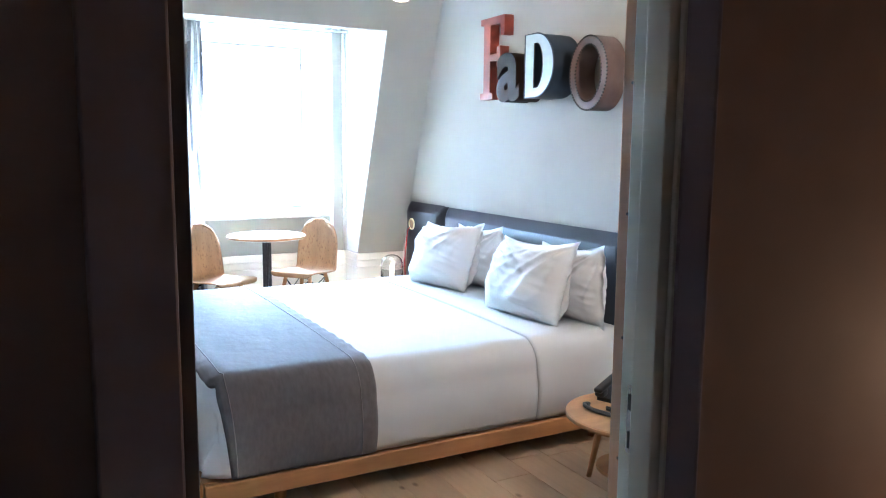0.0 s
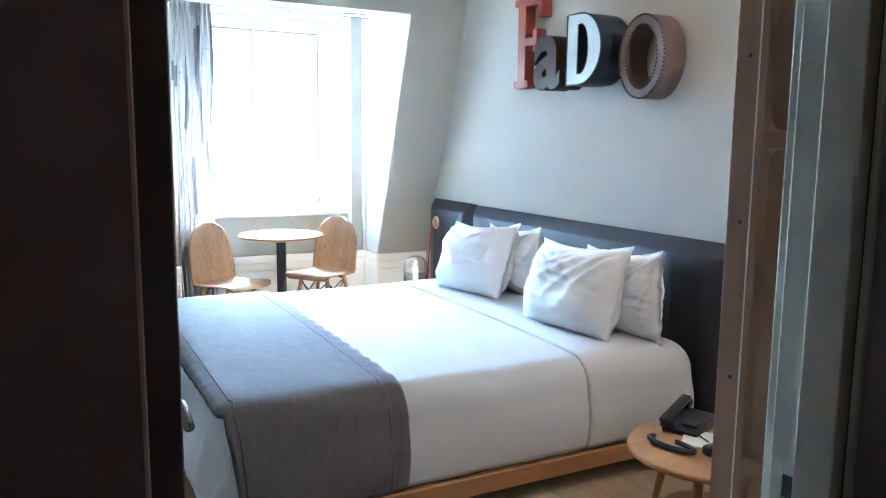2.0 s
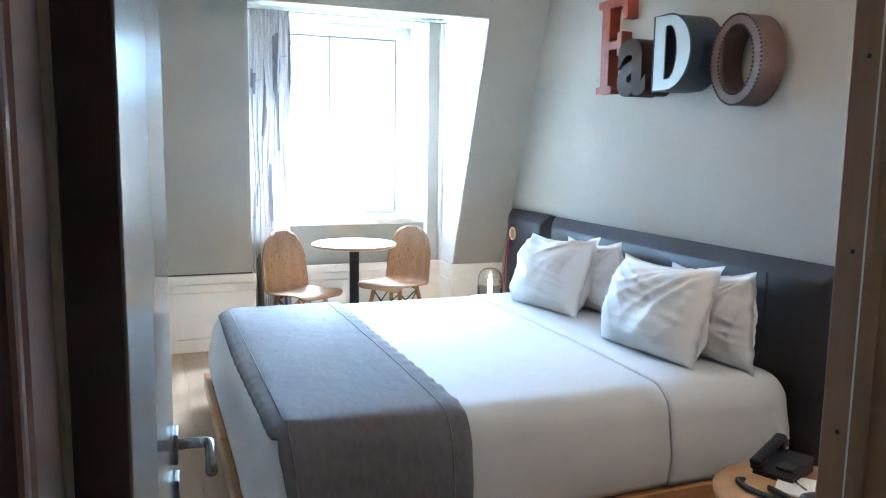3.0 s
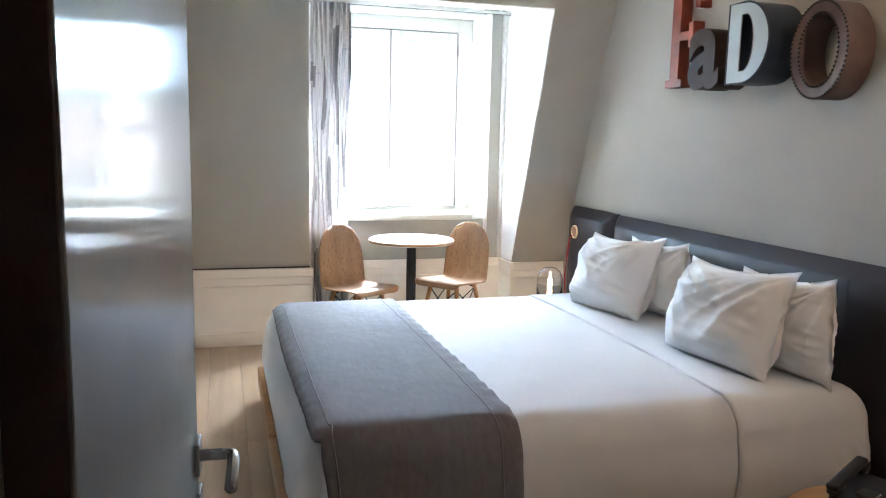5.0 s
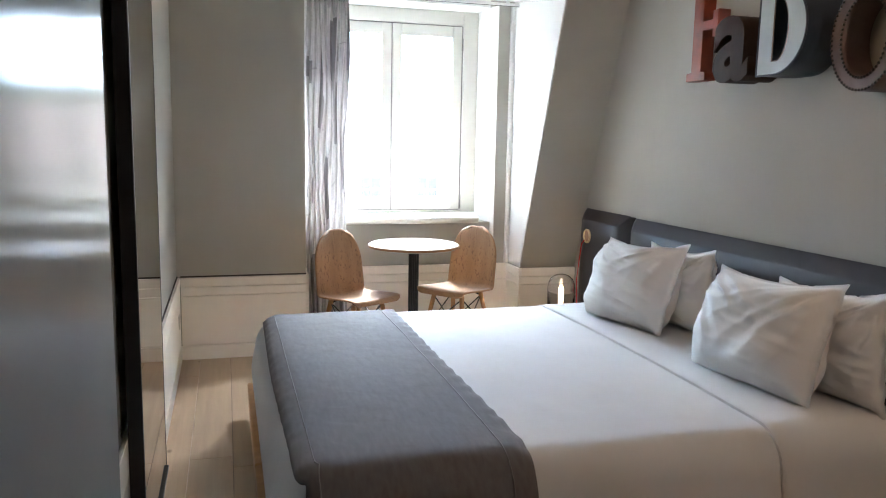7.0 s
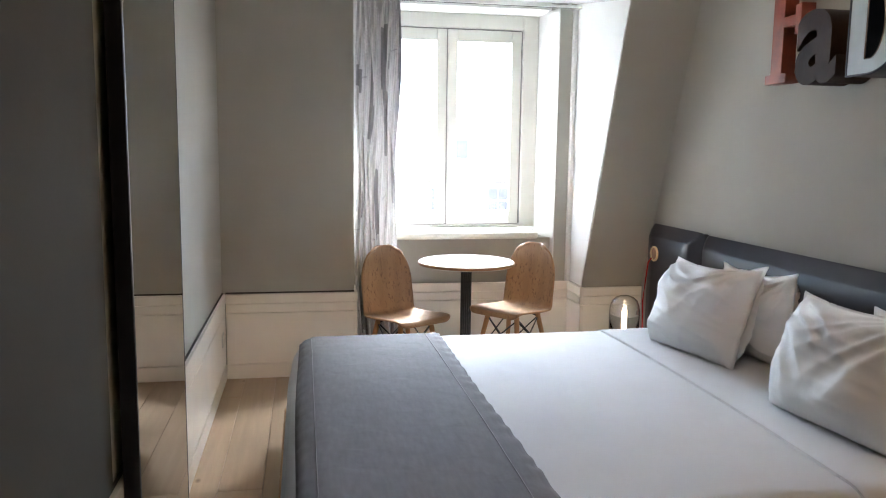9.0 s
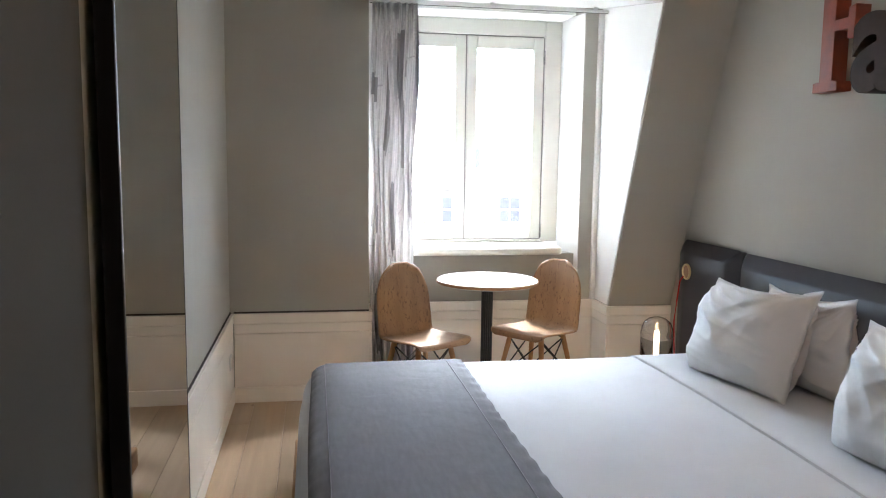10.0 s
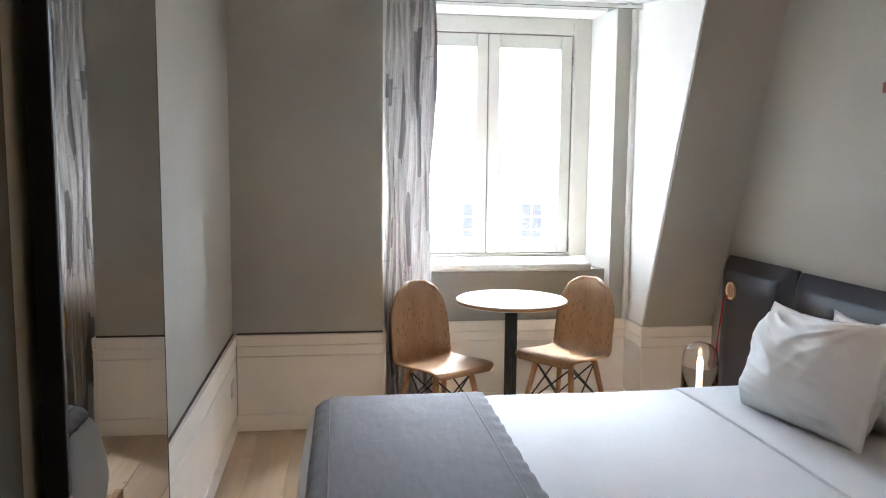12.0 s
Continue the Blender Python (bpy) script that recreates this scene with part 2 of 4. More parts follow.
def curtain_material():
    """Thin white curtain printed with grey sketch lines and dark patches."""
    m = bpy.data.materials.new("printed_curtain_cloth")
    m.use_nodes = True
    n, l = m.node_tree.nodes, m.node_tree.links
    b = n["Principled BSDF"]
    tc, mp = n.new("ShaderNodeTexCoord"), n.new("ShaderNodeMapping")
    mp.inputs["Scale"].default_value = (2.6, 1.5, 1)
    l.new(tc.outputs["UV"], mp.inputs[0])
    v, wv, big = n.new("ShaderNodeTexVoronoi"), n.new("ShaderNodeTexWave"), n.new("ShaderNodeTexVoronoi")
    v.feature, v.distance = "F1", "CHEBYCHEV"
    v.inputs["Scale"].default_value = 4.2
    wv.inputs["Scale"].default_value, wv.inputs["Distortion"].default_value, wv.inputs["Detail"].default_value, wv.inputs["Detail Scale"].default_value = 3.2, 5, 2, 0.7
    big.feature = "DISTANCE_TO_EDGE"
    big.inputs["Scale"].default_value = 3.0
    for t in (v, wv, big):
        l.new(mp.outputs[0], t.inputs["Vector"])
    pick = n.new("ShaderNodeSeparateColor")
    l.new(v.outputs["Color"], pick.inputs[0])
    r1, r2, r3 = (n.new("ShaderNodeMapRange") for _ in range(3))
    r1.inputs[1].default_value, r1.inputs[2].default_value, r1.inputs[3].default_value, r1.inputs[4].default_value = 0.0, 0.012, 0.5, 0
    r2.inputs[1].default_value, r2.inputs[2].default_value, r2.inputs[4].default_value = 0.92, 1.0, 0.5
    r3.inputs[1].default_value, r3.inputs[2].default_value, r3.inputs[4].default_value = 0.74, 0.90, 0.75
    l.new(big.outputs["Distance"], r1.inputs[0]), l.new(wv.outputs[1], r2.inputs[0]), l.new(pick.outputs[0], r3.inputs[0])
    mx, mx2 = n.new("ShaderNodeMath"), n.new("ShaderNodeMath")
    mx.operation = mx2.operation = "MAXIMUM"
    l.new(r1.outputs[0], mx.inputs[0]), l.new(r2.outputs[0], mx.inputs[1])
    l.new(mx.outputs[0], mx2.inputs[0]), l.new(r3.outputs[0], mx2.inputs[1])
    mix = n.new("ShaderNodeMix")
    mix.data_type = "RGBA"
    mix.inputs[6].default_value, mix.inputs[7].default_value = (0.66, 0.64, 0.62, 1), (0.17, 0.16, 0.163, 1)
    l.new(mx2.outputs[0], mix.inputs[0]), l.new(mix.outputs[2], b.inputs["Base Color"])
    b.inputs["Roughness"].default_value = 0.9
    tr, sh = n.new("ShaderNodeBsdfTranslucent"), n.new("ShaderNodeMixShader")
    l.new(mix.outputs[2], tr.inputs[0])
    sh.inputs[0].default_value = 0.32
    l.new(b.outputs[0], sh.inputs[1]), l.new(tr.outputs[0], sh.inputs[2])
    l.new(sh.outputs[0], n["Material Output"].inputs[0])
    return m


CURTAIN = curtain_material()


# ---- mesh helpers ----
def mesh_object(name, bm, mat, smooth=False):
    me = bpy.data.meshes.new(name)
    bmesh.ops.recalc_face_normals(bm, faces=bm.faces[:])
    bm.to_mesh(me)
    bm.free()
    for p in me.polygons:
        p.use_smooth = smooth
    me.materials.append(mat)
    return new(name, me)


def part(name, bm, mat, parent, label="", smooth=False):
    ob = mesh_object(name, bm, mat, smooth)
    ob.parent = parent
    return tagged(ob, label)


def thing(name, at, label, category, group="", turn=0):
    ob = new(name)
    ob.matrix_world = pose(*at, 0, 0, turn)
    return tagged(ob, label, category, group)


def setting(name, bm, mat, label="", smooth=False):
    return tagged(mesh_object(name, bm, mat, smooth), label or name.replace("_", " "), name.split("_")[0], kind="structure")


def box(lo, hi, bevel=0.0, seg=2, bm=None):
    bm = bm or bmesh.new()
    c = [(a + b) / 2 for a, b in zip(lo, hi)]
    s = [abs(b - a) for a, b in zip(lo, hi)]
    made = bmesh.ops.create_cube(bm, size=1, matrix=Matrix.LocRotScale(c, None, s))["verts"]
    if bevel:
        es = list({e for v in made for e in v.link_edges})
        bmesh.ops.bevel(bm, geom=es, offset=bevel, segments=seg, affect="EDGES", profile=0.5)
    return bm


def rod(p, q, r0, r1=None, seg=12, bm=None):
    bm = bm or bmesh.new()
    p, q = Vector(p), Vector(q)
    m = Matrix.Translation((p + q) / 2) @ (q - p).to_track_quat("Z", "Y").to_matrix().to_4x4()
    bmesh.ops.create_cone(bm, cap_ends=True, segments=seg, radius1=r0, radius2=r0 if r1 is None else r1, depth=(q - p).length, matrix=m)
    return bm


def lathe(profile, seg=40, bm=None):
    """Turned shape from (radius, height) pairs, closed at radius 0."""
    bm = bm or bmesh.new()
    rings = []
    for r, z in profile:
        if r < 1e-5:
            rings.append([bm.verts.new((0, 0, z))])
        else:
            rings.append([bm.verts.new((r * math.cos(2 * math.pi * i / seg), r * math.sin(2 * math.pi * i / seg), z)) for i in range(seg)])
    for a, b in zip(rings, rings[1:]):
        for i in range(seg):
            j = (i + 1) % seg
            if len(a) == 1 and len(b) > 1:
                bm.faces.new((a[0], b[i], b[j]))
            elif len(b) == 1 and len(a) > 1:
                bm.faces.new((a[i], a[j], b[0]))
            elif len(a) > 1:
                bm.faces.new((a[i], a[j], b[j], b[i]))
    return bm


def tube(points, r, seg=8, bm=None):
    """Round bar or cord along points."""
    bm = bm or bmesh.new()
    pts = [Vector(p) for p in points]
    rings = []
    for i, p in enumerate(pts):
        d = (pts[min(i + 1, len(pts) - 1)] - pts[max(i - 1, 0)]).normalized()
        q = d.to_track_quat("Z", "Y")
        rings.append([bm.verts.new(p + q @ Vector((r * math.cos(a), r * math.sin(a), 0))) for a in (2 * math.pi * k / seg for k in range(seg))])
    for a, b in zip(rings, rings[1:]):
        for k in range(seg):
            bm.faces.new((a[k], a[(k + 1) % seg], b[(k + 1) % seg], b[k]))
    bm.faces.new(rings[0]), bm.faces.new(rings[-1])
    return bm


def prism(poly, lo, hi, axis="x"):
    """A flat outline (two coordinates) drawn out along an axis."""
    bm = bmesh.new()
    def put(a, b, c):
        return {"x": (c, a, b), "y": (a, c, b), "z": (a, b, c)}[axis]
    u = [bm.verts.new(put(a, b, lo)) for a, b in poly]
    v = [bm.verts.new(put(a, b, hi)) for a, b in poly]
    bm.faces.new(u), bm.faces.new(v)
    for i in range(len(poly)):
        j = (i + 1) % len(poly)
        bm.faces.new((u[i], u[j], v[j], v[i]))
    return bm


def sheet_grid(nx, ny, f, thick=0.0, uv=False):
    """A grid surface f(u, v), u and v from 0 to 1, thickened along its normals."""
    bm = bmesh.new()
    g = [[bm.verts.new(f(i / nx, j / ny)) for j in range(ny + 1)] for i in range(nx + 1)]
    lay = bm.loops.layers.uv.new("UVMap") if uv else None
    for i in range(nx):
        for j in range(ny):
            fc = bm.faces.new((g[i][j], g[i + 1][j], g[i + 1][j + 1], g[i][j + 1]))
            if uv:
                for lp, (a, b) in zip(fc.loops, ((i, j), (i + 1, j), (i + 1, j + 1), (i, j + 1))):
                    lp[lay].uv = (a / nx, b / ny)
    bm.normal_update()
    if thick:
        bmesh.ops.solidify(bm, geom=bm.faces[:], thickness=thick)
    return bm


# ---- room shell ----
XL, XR, YF, CEIL = 0.07, 2.77, 5.88, 2.62
DOOR_Y0, DOOR_Y1 = 1.0, 1.2
RAKE = (5.27 - 5.88) / (2.257 - 0.526)
DL, DR = 0.865, 2.36


def rake_y(z):
    return 5.88 + RAKE * (z - 0.526)


setting("wall_left", box((XL - 0.2, DOOR_Y1, -0.05), (XL, 6.7, CEIL + 0.1)), WALL, "warm grey painted plaster wall")
setting("wall_right", box((XR, DOOR_Y1, -0.05), (XR + 0.2, 6.7, CEIL + 0.1)), WALL, "warm grey painted plaster wall behind the bed")
setting("wall_window_left", box((XL, YF, 0), (DL, 6.7, CEIL)), WALL, "warm grey plaster wall beside the window")
setting("wall_window_right", prism([(YF, 0), (YF, 0.526), (rake_y(CEIL), CEIL), (6.7, CEIL), (6.7, 0)], DR, XR), WALL, "grey sloping attic wall beside the window")
setting("wall_lintel", prism([(rake_y(2.257), 2.257), (rake_y(CEIL), CEIL), (6.7, CEIL), (6.7, 2.385), (6.14, 2.385)], DL, DR), WALL, "sloping attic wall above the window recess")
setting("ceiling", box((XL - 0.2, DOOR_Y1, CEIL), (XR + 0.2, 6.7, CEIL + 0.15)), WHITE, "white plaster ceiling")
# lining of the recess: white cheek and soffit
setting("trim_cheek", prism([(YF + 0.012, 0.53), (rake_y(2.25) + 0.012, 2.25), (6.14, 2.375), (6.14, 0.53)], DR - 0.006, DR), WHITE, "white painted cheek of the window recess")
setting("trim_soffit", prism([(rake_y(2.257) + 0.006, 2.251), (6.14, 2.376), (6.14, 2.383), (rake_y(2.257) + 0.006, 2.257)], DL + 0.002, DR - 0.007), WHITE, "white painted soffit of the window recess")
WY = 6.14
setting("wall_under_window", box((DL, WY + 0.05, 0.0), (2.24, 6.7, 0.82)), WALL, "grey plaster wall under the window sill")
setting("wall_window_edge", prism([(2.245, WY), (2.352, WY), (2.352, 6.7), (2.19, 6.7), (2.19, 6.42)], 0, 2.375, "z"), WALL, "grey wall strip beside the window")
setting("trim_reveal_right", prism([(2.239, WY + 0.004), (2.244, WY + 0.004), (2.189, 6.42), (2.184, 6.42)], 0.53, 2.345, "z"), WHITE, "white window reveal")
setting("wall_window_far_edge", prism([(DL + 0.002, WY), (0.90, WY), (0.935, 6.42), (0.935, 6.7), (DL + 0.002, 6.7)], 0.82, 2.375, "z"), WHITE, "white window reveal behind the curtain")
setting("wall_over_window", box((0.9, 6.17, 2.335), (2.19, 6.7, 2.384)), WHITE, "white head of the window reveal")

# added dark board: shade on this stretch of wall, put in as colour
WALL_SHADE = material("grey_wall_shade", (0.098, 0.094, 0.08), 0.9, vary=0.05, scale=2, bump=0.04, spec=0.03)
setting("trim_wall_panel", box((XL, DOOR_Y1 + 0.03, 0.535), (XL + 0.012, 3.14, CEIL - 0.003), 0.003, 1), WALL_SHADE, "dark grey board added as shade on the wall between door and mirror")

# panelled dado round the room: skirting, panel, groove, top band and a dark strip painted as shadow
def dado(name, a, b, out, back=0.0, low=0.0):
    """Boards along the line a to b, standing out to the side given by out."""
    a, b, o = Vector((*a, 0)), Vector((*b, 0)), Vector((*out, 0))
    head = tagged(new(name), "cream painted panelled dado with grooves", "dado", kind="structure")
    for nm, z0, z1, d in (("skirting_board", low, 0.0895, 0.022), ("panel_board", 0.092, 0.4065, 0.018), ("rail_board", 0.4095, 0.4635, 0.018), ("cap_board", 0.4665, 0.524, 0.021)):
        p, q = a + o * back, b + o * d
        lo = (min(p.x, q.x), min(p.y, q.y), z0)
        hi = (max(p.x, q.x), max(p.y, q.y), z1)
        part(nm, box(lo, hi, 0.002, 1), TRIM, head)
    return head


dado("dado_left", (XL, DOOR_Y1 + 0.02), (XL, YF - 0.001), (1, 0))
dado("dado_window_left", (XL + 0.023, YF), (DL, YF), (0, -1))
dado("dado_return", (DL, YF - 0.02), (DL, WY), (1, 0))
dado("dado_cheek", (DR, YF - 0.019), (DR, WY - 0.024), (-1, 0))
dado("dado_window", (DL + 0.023, WY), (DR - 0.001, WY), (0, -1))
dado("dado_window_right", (DR, YF), (XR, YF), (0, -1))
# shadow line over the cap board, painted as near-black strips on the wall
setting("trim_gap_window", box((XL + 0.022, YF - 0.006, 0.5245), (DL + 0.002, YF, 0.534)), GAP, "dark strip painted as the shadow line above the dado")
setting("trim_gap_left", box((XL, DOOR_Y1 + 0.02, 0.5245), (XL + 0.006, YF - 0.007, 0.534)), GAP, "dark strip painted as the shadow line above the dado")

# door wall with its opening
OL, OR, OH = 0.165, 1.05, 2.12
setting("wall_door_left", box((-1.4, DOOR_Y0, -0.05), (OL - 0.03, DOOR_Y1, CEIL)), HALL, "brown painted corridor wall")
setting("wall_door_right", box((OR + 0.06, DOOR_Y0 + 0.031, -0.05), (3.1, DOOR_Y1, CEIL)), HALL, "brown painted corridor wall")
setting("wall_door_right_face", box((1.088, DOOR_Y0, -0.05), (3.1, DOOR_Y0 + 0.03, CEIL)), HALL, "brown painted corridor wall")
setting("wall_door_head", box((OL - 0.03, DOOR_Y0, OH + 0.03), (1.087, DOOR_Y1, CEIL)), HALL, "brown painted wall above the door")
setting("wall_door_room_face", box((OR + 0.08, DOOR_Y1, 0), (XR, DOOR_Y1 + 0.012, CEIL)), WALL, "warm grey wall beside the door")
# corridor
setting("wall_hall_back", box((-1.4, -1.5, -0.05), (3.1, -1.3, CEIL)), HALL, "brown corridor wall")
setting("wall_hall_end", box((-1.5, -1.5, -0.05), (-1.3, DOOR_Y0, CEIL)), HALL, "brown corridor wall")
setting("wall_hall_far_end", box((2.9, -1.5, -0.05), (3.1, DOOR_Y0, CEIL)), HALL, "brown corridor wall")
setting("ceiling_hall", box((-1.5, -1.5, CEIL), (3.1, DOOR_Y1, CEIL + 0.15)), HALL, "brown corridor ceiling")
setting("floor_hall", box((-1.5, -1.5, -0.2), (3.1, DOOR_Y0, 0)), HALL_FLOOR, "dark corridor floor")

# door frame
door_frame = tagged(new("door_frame_1"), "greige painted door frame with rebates and taupe casing", "door frame", kind="structure")
part("jamb", box((OL - 0.03, DOOR_Y0 - 0.003, 0), (OL - 0.01, 1.113, OH), 0.003, 1), CASING, door_frame, "taupe jamb beside the hinges")
part("jamb_edge", box((OL - 0.03, 1.114, 0), (OL - 0.007, 1.152, OH), 0.002, 2), FRAME, door_frame, "pale grey-green jamb edge")
part("casing", box((0.05, DOOR_Y0 - 0.022, 0), (OL - 0.012, DOOR_Y0 - 0.004, OH + 0.1), 0.004, 2), CASING, door_frame)
part("casing", prism([(1.047, 1.03), (1.047, 1.022), (1.079, 0.989), (1.084, 0.987), (1.0875, 0.987), (1.0875, 1.03)], 0, OH + 0.1, "z"), CASING, door_frame, "taupe casing with a splayed edge")
part("bead", box((1.0385, 1.0305, 0), (1.058, 1.0405, OH), 0.003, 2), FRAME, door_frame, "slim pale bead")
part("groove", box((1.044, 1.041, 0), (1.06, 1.0445, OH)), GAP, door_frame, "dark joint behind the bead")
part("jamb", box((1.019, 1.045, 0), (1.109, 1.104, OH), 0.003, 2), FRAME, door_frame)
part("rebate", box((1.045, 1.105, 0), (1.109, 1.163, OH), 0.003, 2), FRAME, door_frame)
part("seal", box((1.040, 1.1055, 0), (1.0445, 1.111, OH), 0.0015, 1), TRIM, door_frame, "pale rubber door seal")
part("stop_bead", box((1.088, 1.164, 0), (1.109, DOOR_Y1 + 0.011, OH), 0.004, 2), FRAME, door_frame)
part("head", box((OL - 0.03, DOOR_Y0 - 0.003, OH), (OR + 0.06, DOOR_Y1, OH + 0.03)), CASING, door_frame)
part("head_casing", box((0.05, DOOR_Y0 - 0.022, OH + 0.101), (OR + 0.10, DOOR_Y0 - 0.004, OH + 0.19)), CASING, door_frame)
strike = part("strike_plate", box((1.0425, 1.114, 0.785), (1.0448, 1.14, 0.928), 0.001, 1), STEEL, door_frame, "steel strike plate with two slots")
part("slot", box((1.0412, 1.119, 0.876), (1.0428, 1.136, 0.91)), GAP, strike)
part("slot", box((1.0412, 1.121, 0.796), (1.0428, 1.134, 0.832)), GAP, strike)

# open door leaf
leaf = thing("door_leaf", (0.187, 1.142, 0), "open glossy white door leaf with steel lever handle", "door", turn=-3.2)
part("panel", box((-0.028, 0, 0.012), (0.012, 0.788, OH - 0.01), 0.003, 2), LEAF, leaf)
edge = part("hinge_edge", box((-0.0275, -0.004, 0.012), (0.0105, -0.0005, OH - 0.01), 0.001, 1), LEAF_EDGE, leaf, "dark brown hinge edge")
part("hinge", box((-0.018, -0.006, 0.885), (-0.010, -0.0035, 0.985), 0.001, 1), STEEL, edge, "grey steel hinge plate")
part("rose", box((0.012, 0.715, 0.868), (0.021, 0.765, 0.922), 0.002, 2), STEEL, leaf, "square steel rose")
part("lever", tube([(0.018, 0.74, 0.895), (0.058, 0.74, 0.895), (0.066, 0.739, 0.895), (0.071, 0.734, 0.895), (0.073, 0.726, 0.895), (0.073, 0.612, 0.895)], 0.0095, 16), STEEL, leaf, "L-shaped steel lever", True)
part("key_rose", box((0.012, 0.715, 0.775), (0.021, 0.765, 0.84), 0.002, 2), STEEL, leaf, "square steel key plate")
part("lock_edge", box((-0.018, 0.7875, 0.75), (0.002, 0.7895, 0.98)), STEEL, leaf, "steel lock strip")

# floor base under the planks
setting("floor", box((XL - 0.2, DOOR_Y0, -0.2), (XR + 0.2, 6.7, -0.02)), GAP, "floor of pale oak planks")

# ---- window ----
window = tagged(new("window_1"), "white two-sash casement window with deep sill", "window", kind="structure")
WZ0, WZ1, WYF = 0.872, 2.334, 6.42
for nm, lo, hi in (("casing", (0.936, WYF, WZ0), (1.01, WYF + 0.07, WZ1)), ("casing", (2.075, WYF, WZ0), (2.183, WYF + 0.07, WZ1)),
                   ("casing", (1.011, WYF, 2.235), (2.074, WYF + 0.07, WZ1)), ("casing", (1.011, WYF, WZ0), (2.074, WYF + 0.07, 0.888))):
    part(nm, box(lo, hi, 0.006, 2), WINDOW_PAINT, window)
for x0, x1 in ((1.018, 1.538), (1.546, 2.066)):
    sash = part("sash", box((x0, WYF + 0.012, 0.894), (x0 + 0.068, WYF + 0.06, 2.228), 0.005, 2), WINDOW_PAINT, window, "white casement sash")
    part("stile", box((x1 - 0.068, WYF + 0.012, 0.894), (x1, WYF + 0.06, 2.228), 0.005, 2), WINDOW_PAINT, sash)
    part("rail", box((x0 + 0.069, WYF + 0.013, 2.15), (x1 - 0.069, WYF + 0.06, 2.228), 0.005, 2), WINDOW_PAINT, sash)
    part("rail", box((x0 + 0.069, WYF + 0.013, 0.894), (x1 - 0.069, WYF + 0.06, 0.985), 0.005, 2), WINDOW_PAINT, sash)
    pane = part("pane", box((x0 + 0.066, WYF + 0.034, 0.983), (x1 - 0.066, WYF + 0.038, 2.152)), GLASS, sash, "clear glass pane")
    pane.visible_shadow = False
part("gap", box((1.539, WYF + 0.022, 0.894), (1.545, WYF + 0.05, 2.228)), JOINT, window, "grey joint between the sashes")
part("gap", box((2.0665, WYF + 0.02, 0.894), (2.0745, WYF + 0.05, 2.228)), JOINT, window)
part("gap", box((1.018, WYF + 0.02, 0.8885), (2.066, WYF + 0.05, 0.8935)), JOINT, window)
part("gap", box((1.018, WYF + 0.02, 2.2285), (2.066, WYF + 0.05, 2.2345)), JOINT, window)
for z in (0.95, 2.1):
    part("hinge", rod((2.067, WYF + 0.004, z - 0.045), (2.067, WYF + 0.004, z + 0.045), 0.007), STEEL, window, "small steel hinge", True)
part("sill", box((0.9, 6.08, 0.822), (2.115, WYF + 0.06, 0.871), 0.018, 4), WINDOW_PAINT, window, "thick white sill with rounded nose")

rail = tagged(new("curtain_rail"), "slim white curtain track across the window recess", "curtain rail")
part("track", box((DL + 0.012, 6.0, 2.322), (DR - 0.02, 6.03, 2.34), 0.003, 2), WHITE, rail)
part("groove", box((DL + 0.013, 6.005, 2.3195), (DR - 0.022, 6.012, 2.3225)), GAP, rail)
part("side_track", box((2.326, 6.10, 0.527), (2.352, 6.138, 2.35), 0.004, 2), WHITE, rail, "white vertical side track")
for x in (0.95, 1.6, 2.25):
    part("bracket", box((x, 6.008, 2.339), (x + 0.02, 6.024, 2.356)), WHITE, rail)


def fold(u, v):
    x = 0.885 + 0.275 * u * (1 - 0.10 * math.sin(math.pi * min(1, v * 1.15)) ** 2 * (v < 0.87))
    amp = 0.021 * (0.75 + 0.35 * math.sin(5 * v + 3 * u))
    y = 5.985 + amp * math.sin(2 * math.pi * (7.5 * u ** 0.9 + 0.25 * math.sin(2.3 * v))) - 0.01 * (1 - v)
    return (x + 0.008 * math.sin(14 * v + 9 * u), y, 0.02 + 2.303 * v)


curtain = tagged(mesh_object("curtain", sheet_grid(190, 60, fold, 0.0025, uv=True), CURTAIN, True), "thin white curtain with grey sketched print, drawn aside", "curtain")

# ---- mirror on the wall ----
mirror = thing("wall_mirror", (XL + 0.022, 3.2, 0.07), "tall wall mirror in a deep black frame", "mirror")
part("frame_side", box((0, 0, 0), (0.042, 0.016, 2.2), 0.002, 1), BLACK, mirror)
part("frame_side", box((0, 0.842, 0), (0.034, 0.848, 2.2), 0.001, 1), BLACK, mirror)
part("frame_top", box((0, 0.017, 2.184), (0.042, 0.841, 2.2), 0.002, 1), BLACK, mirror)
part("frame_bottom", box((0, 0.017, 0), (0.042, 0.841, 0.016), 0.002, 1), BLACK, mirror)
part("mirror_glass", box((0.004, 0.0165, 0.0165), (0.033, 0.8415, 2.1835)), MIRROR, mirror, "clear mirror glass")

socket = thing("wall_socket", (XL + 0.018, 5.64, 0.25), "white round socket outlet on the dado", "socket")
part("plate", box((0, 0, 0), (0.006, 0.08, 0.08), 0.003, 2), WHITE, socket)
part("insert", rod((0.005, 0.04, 0.04), (0.008, 0.04, 0.04), 0.026, seg=24), TRIM, socket)

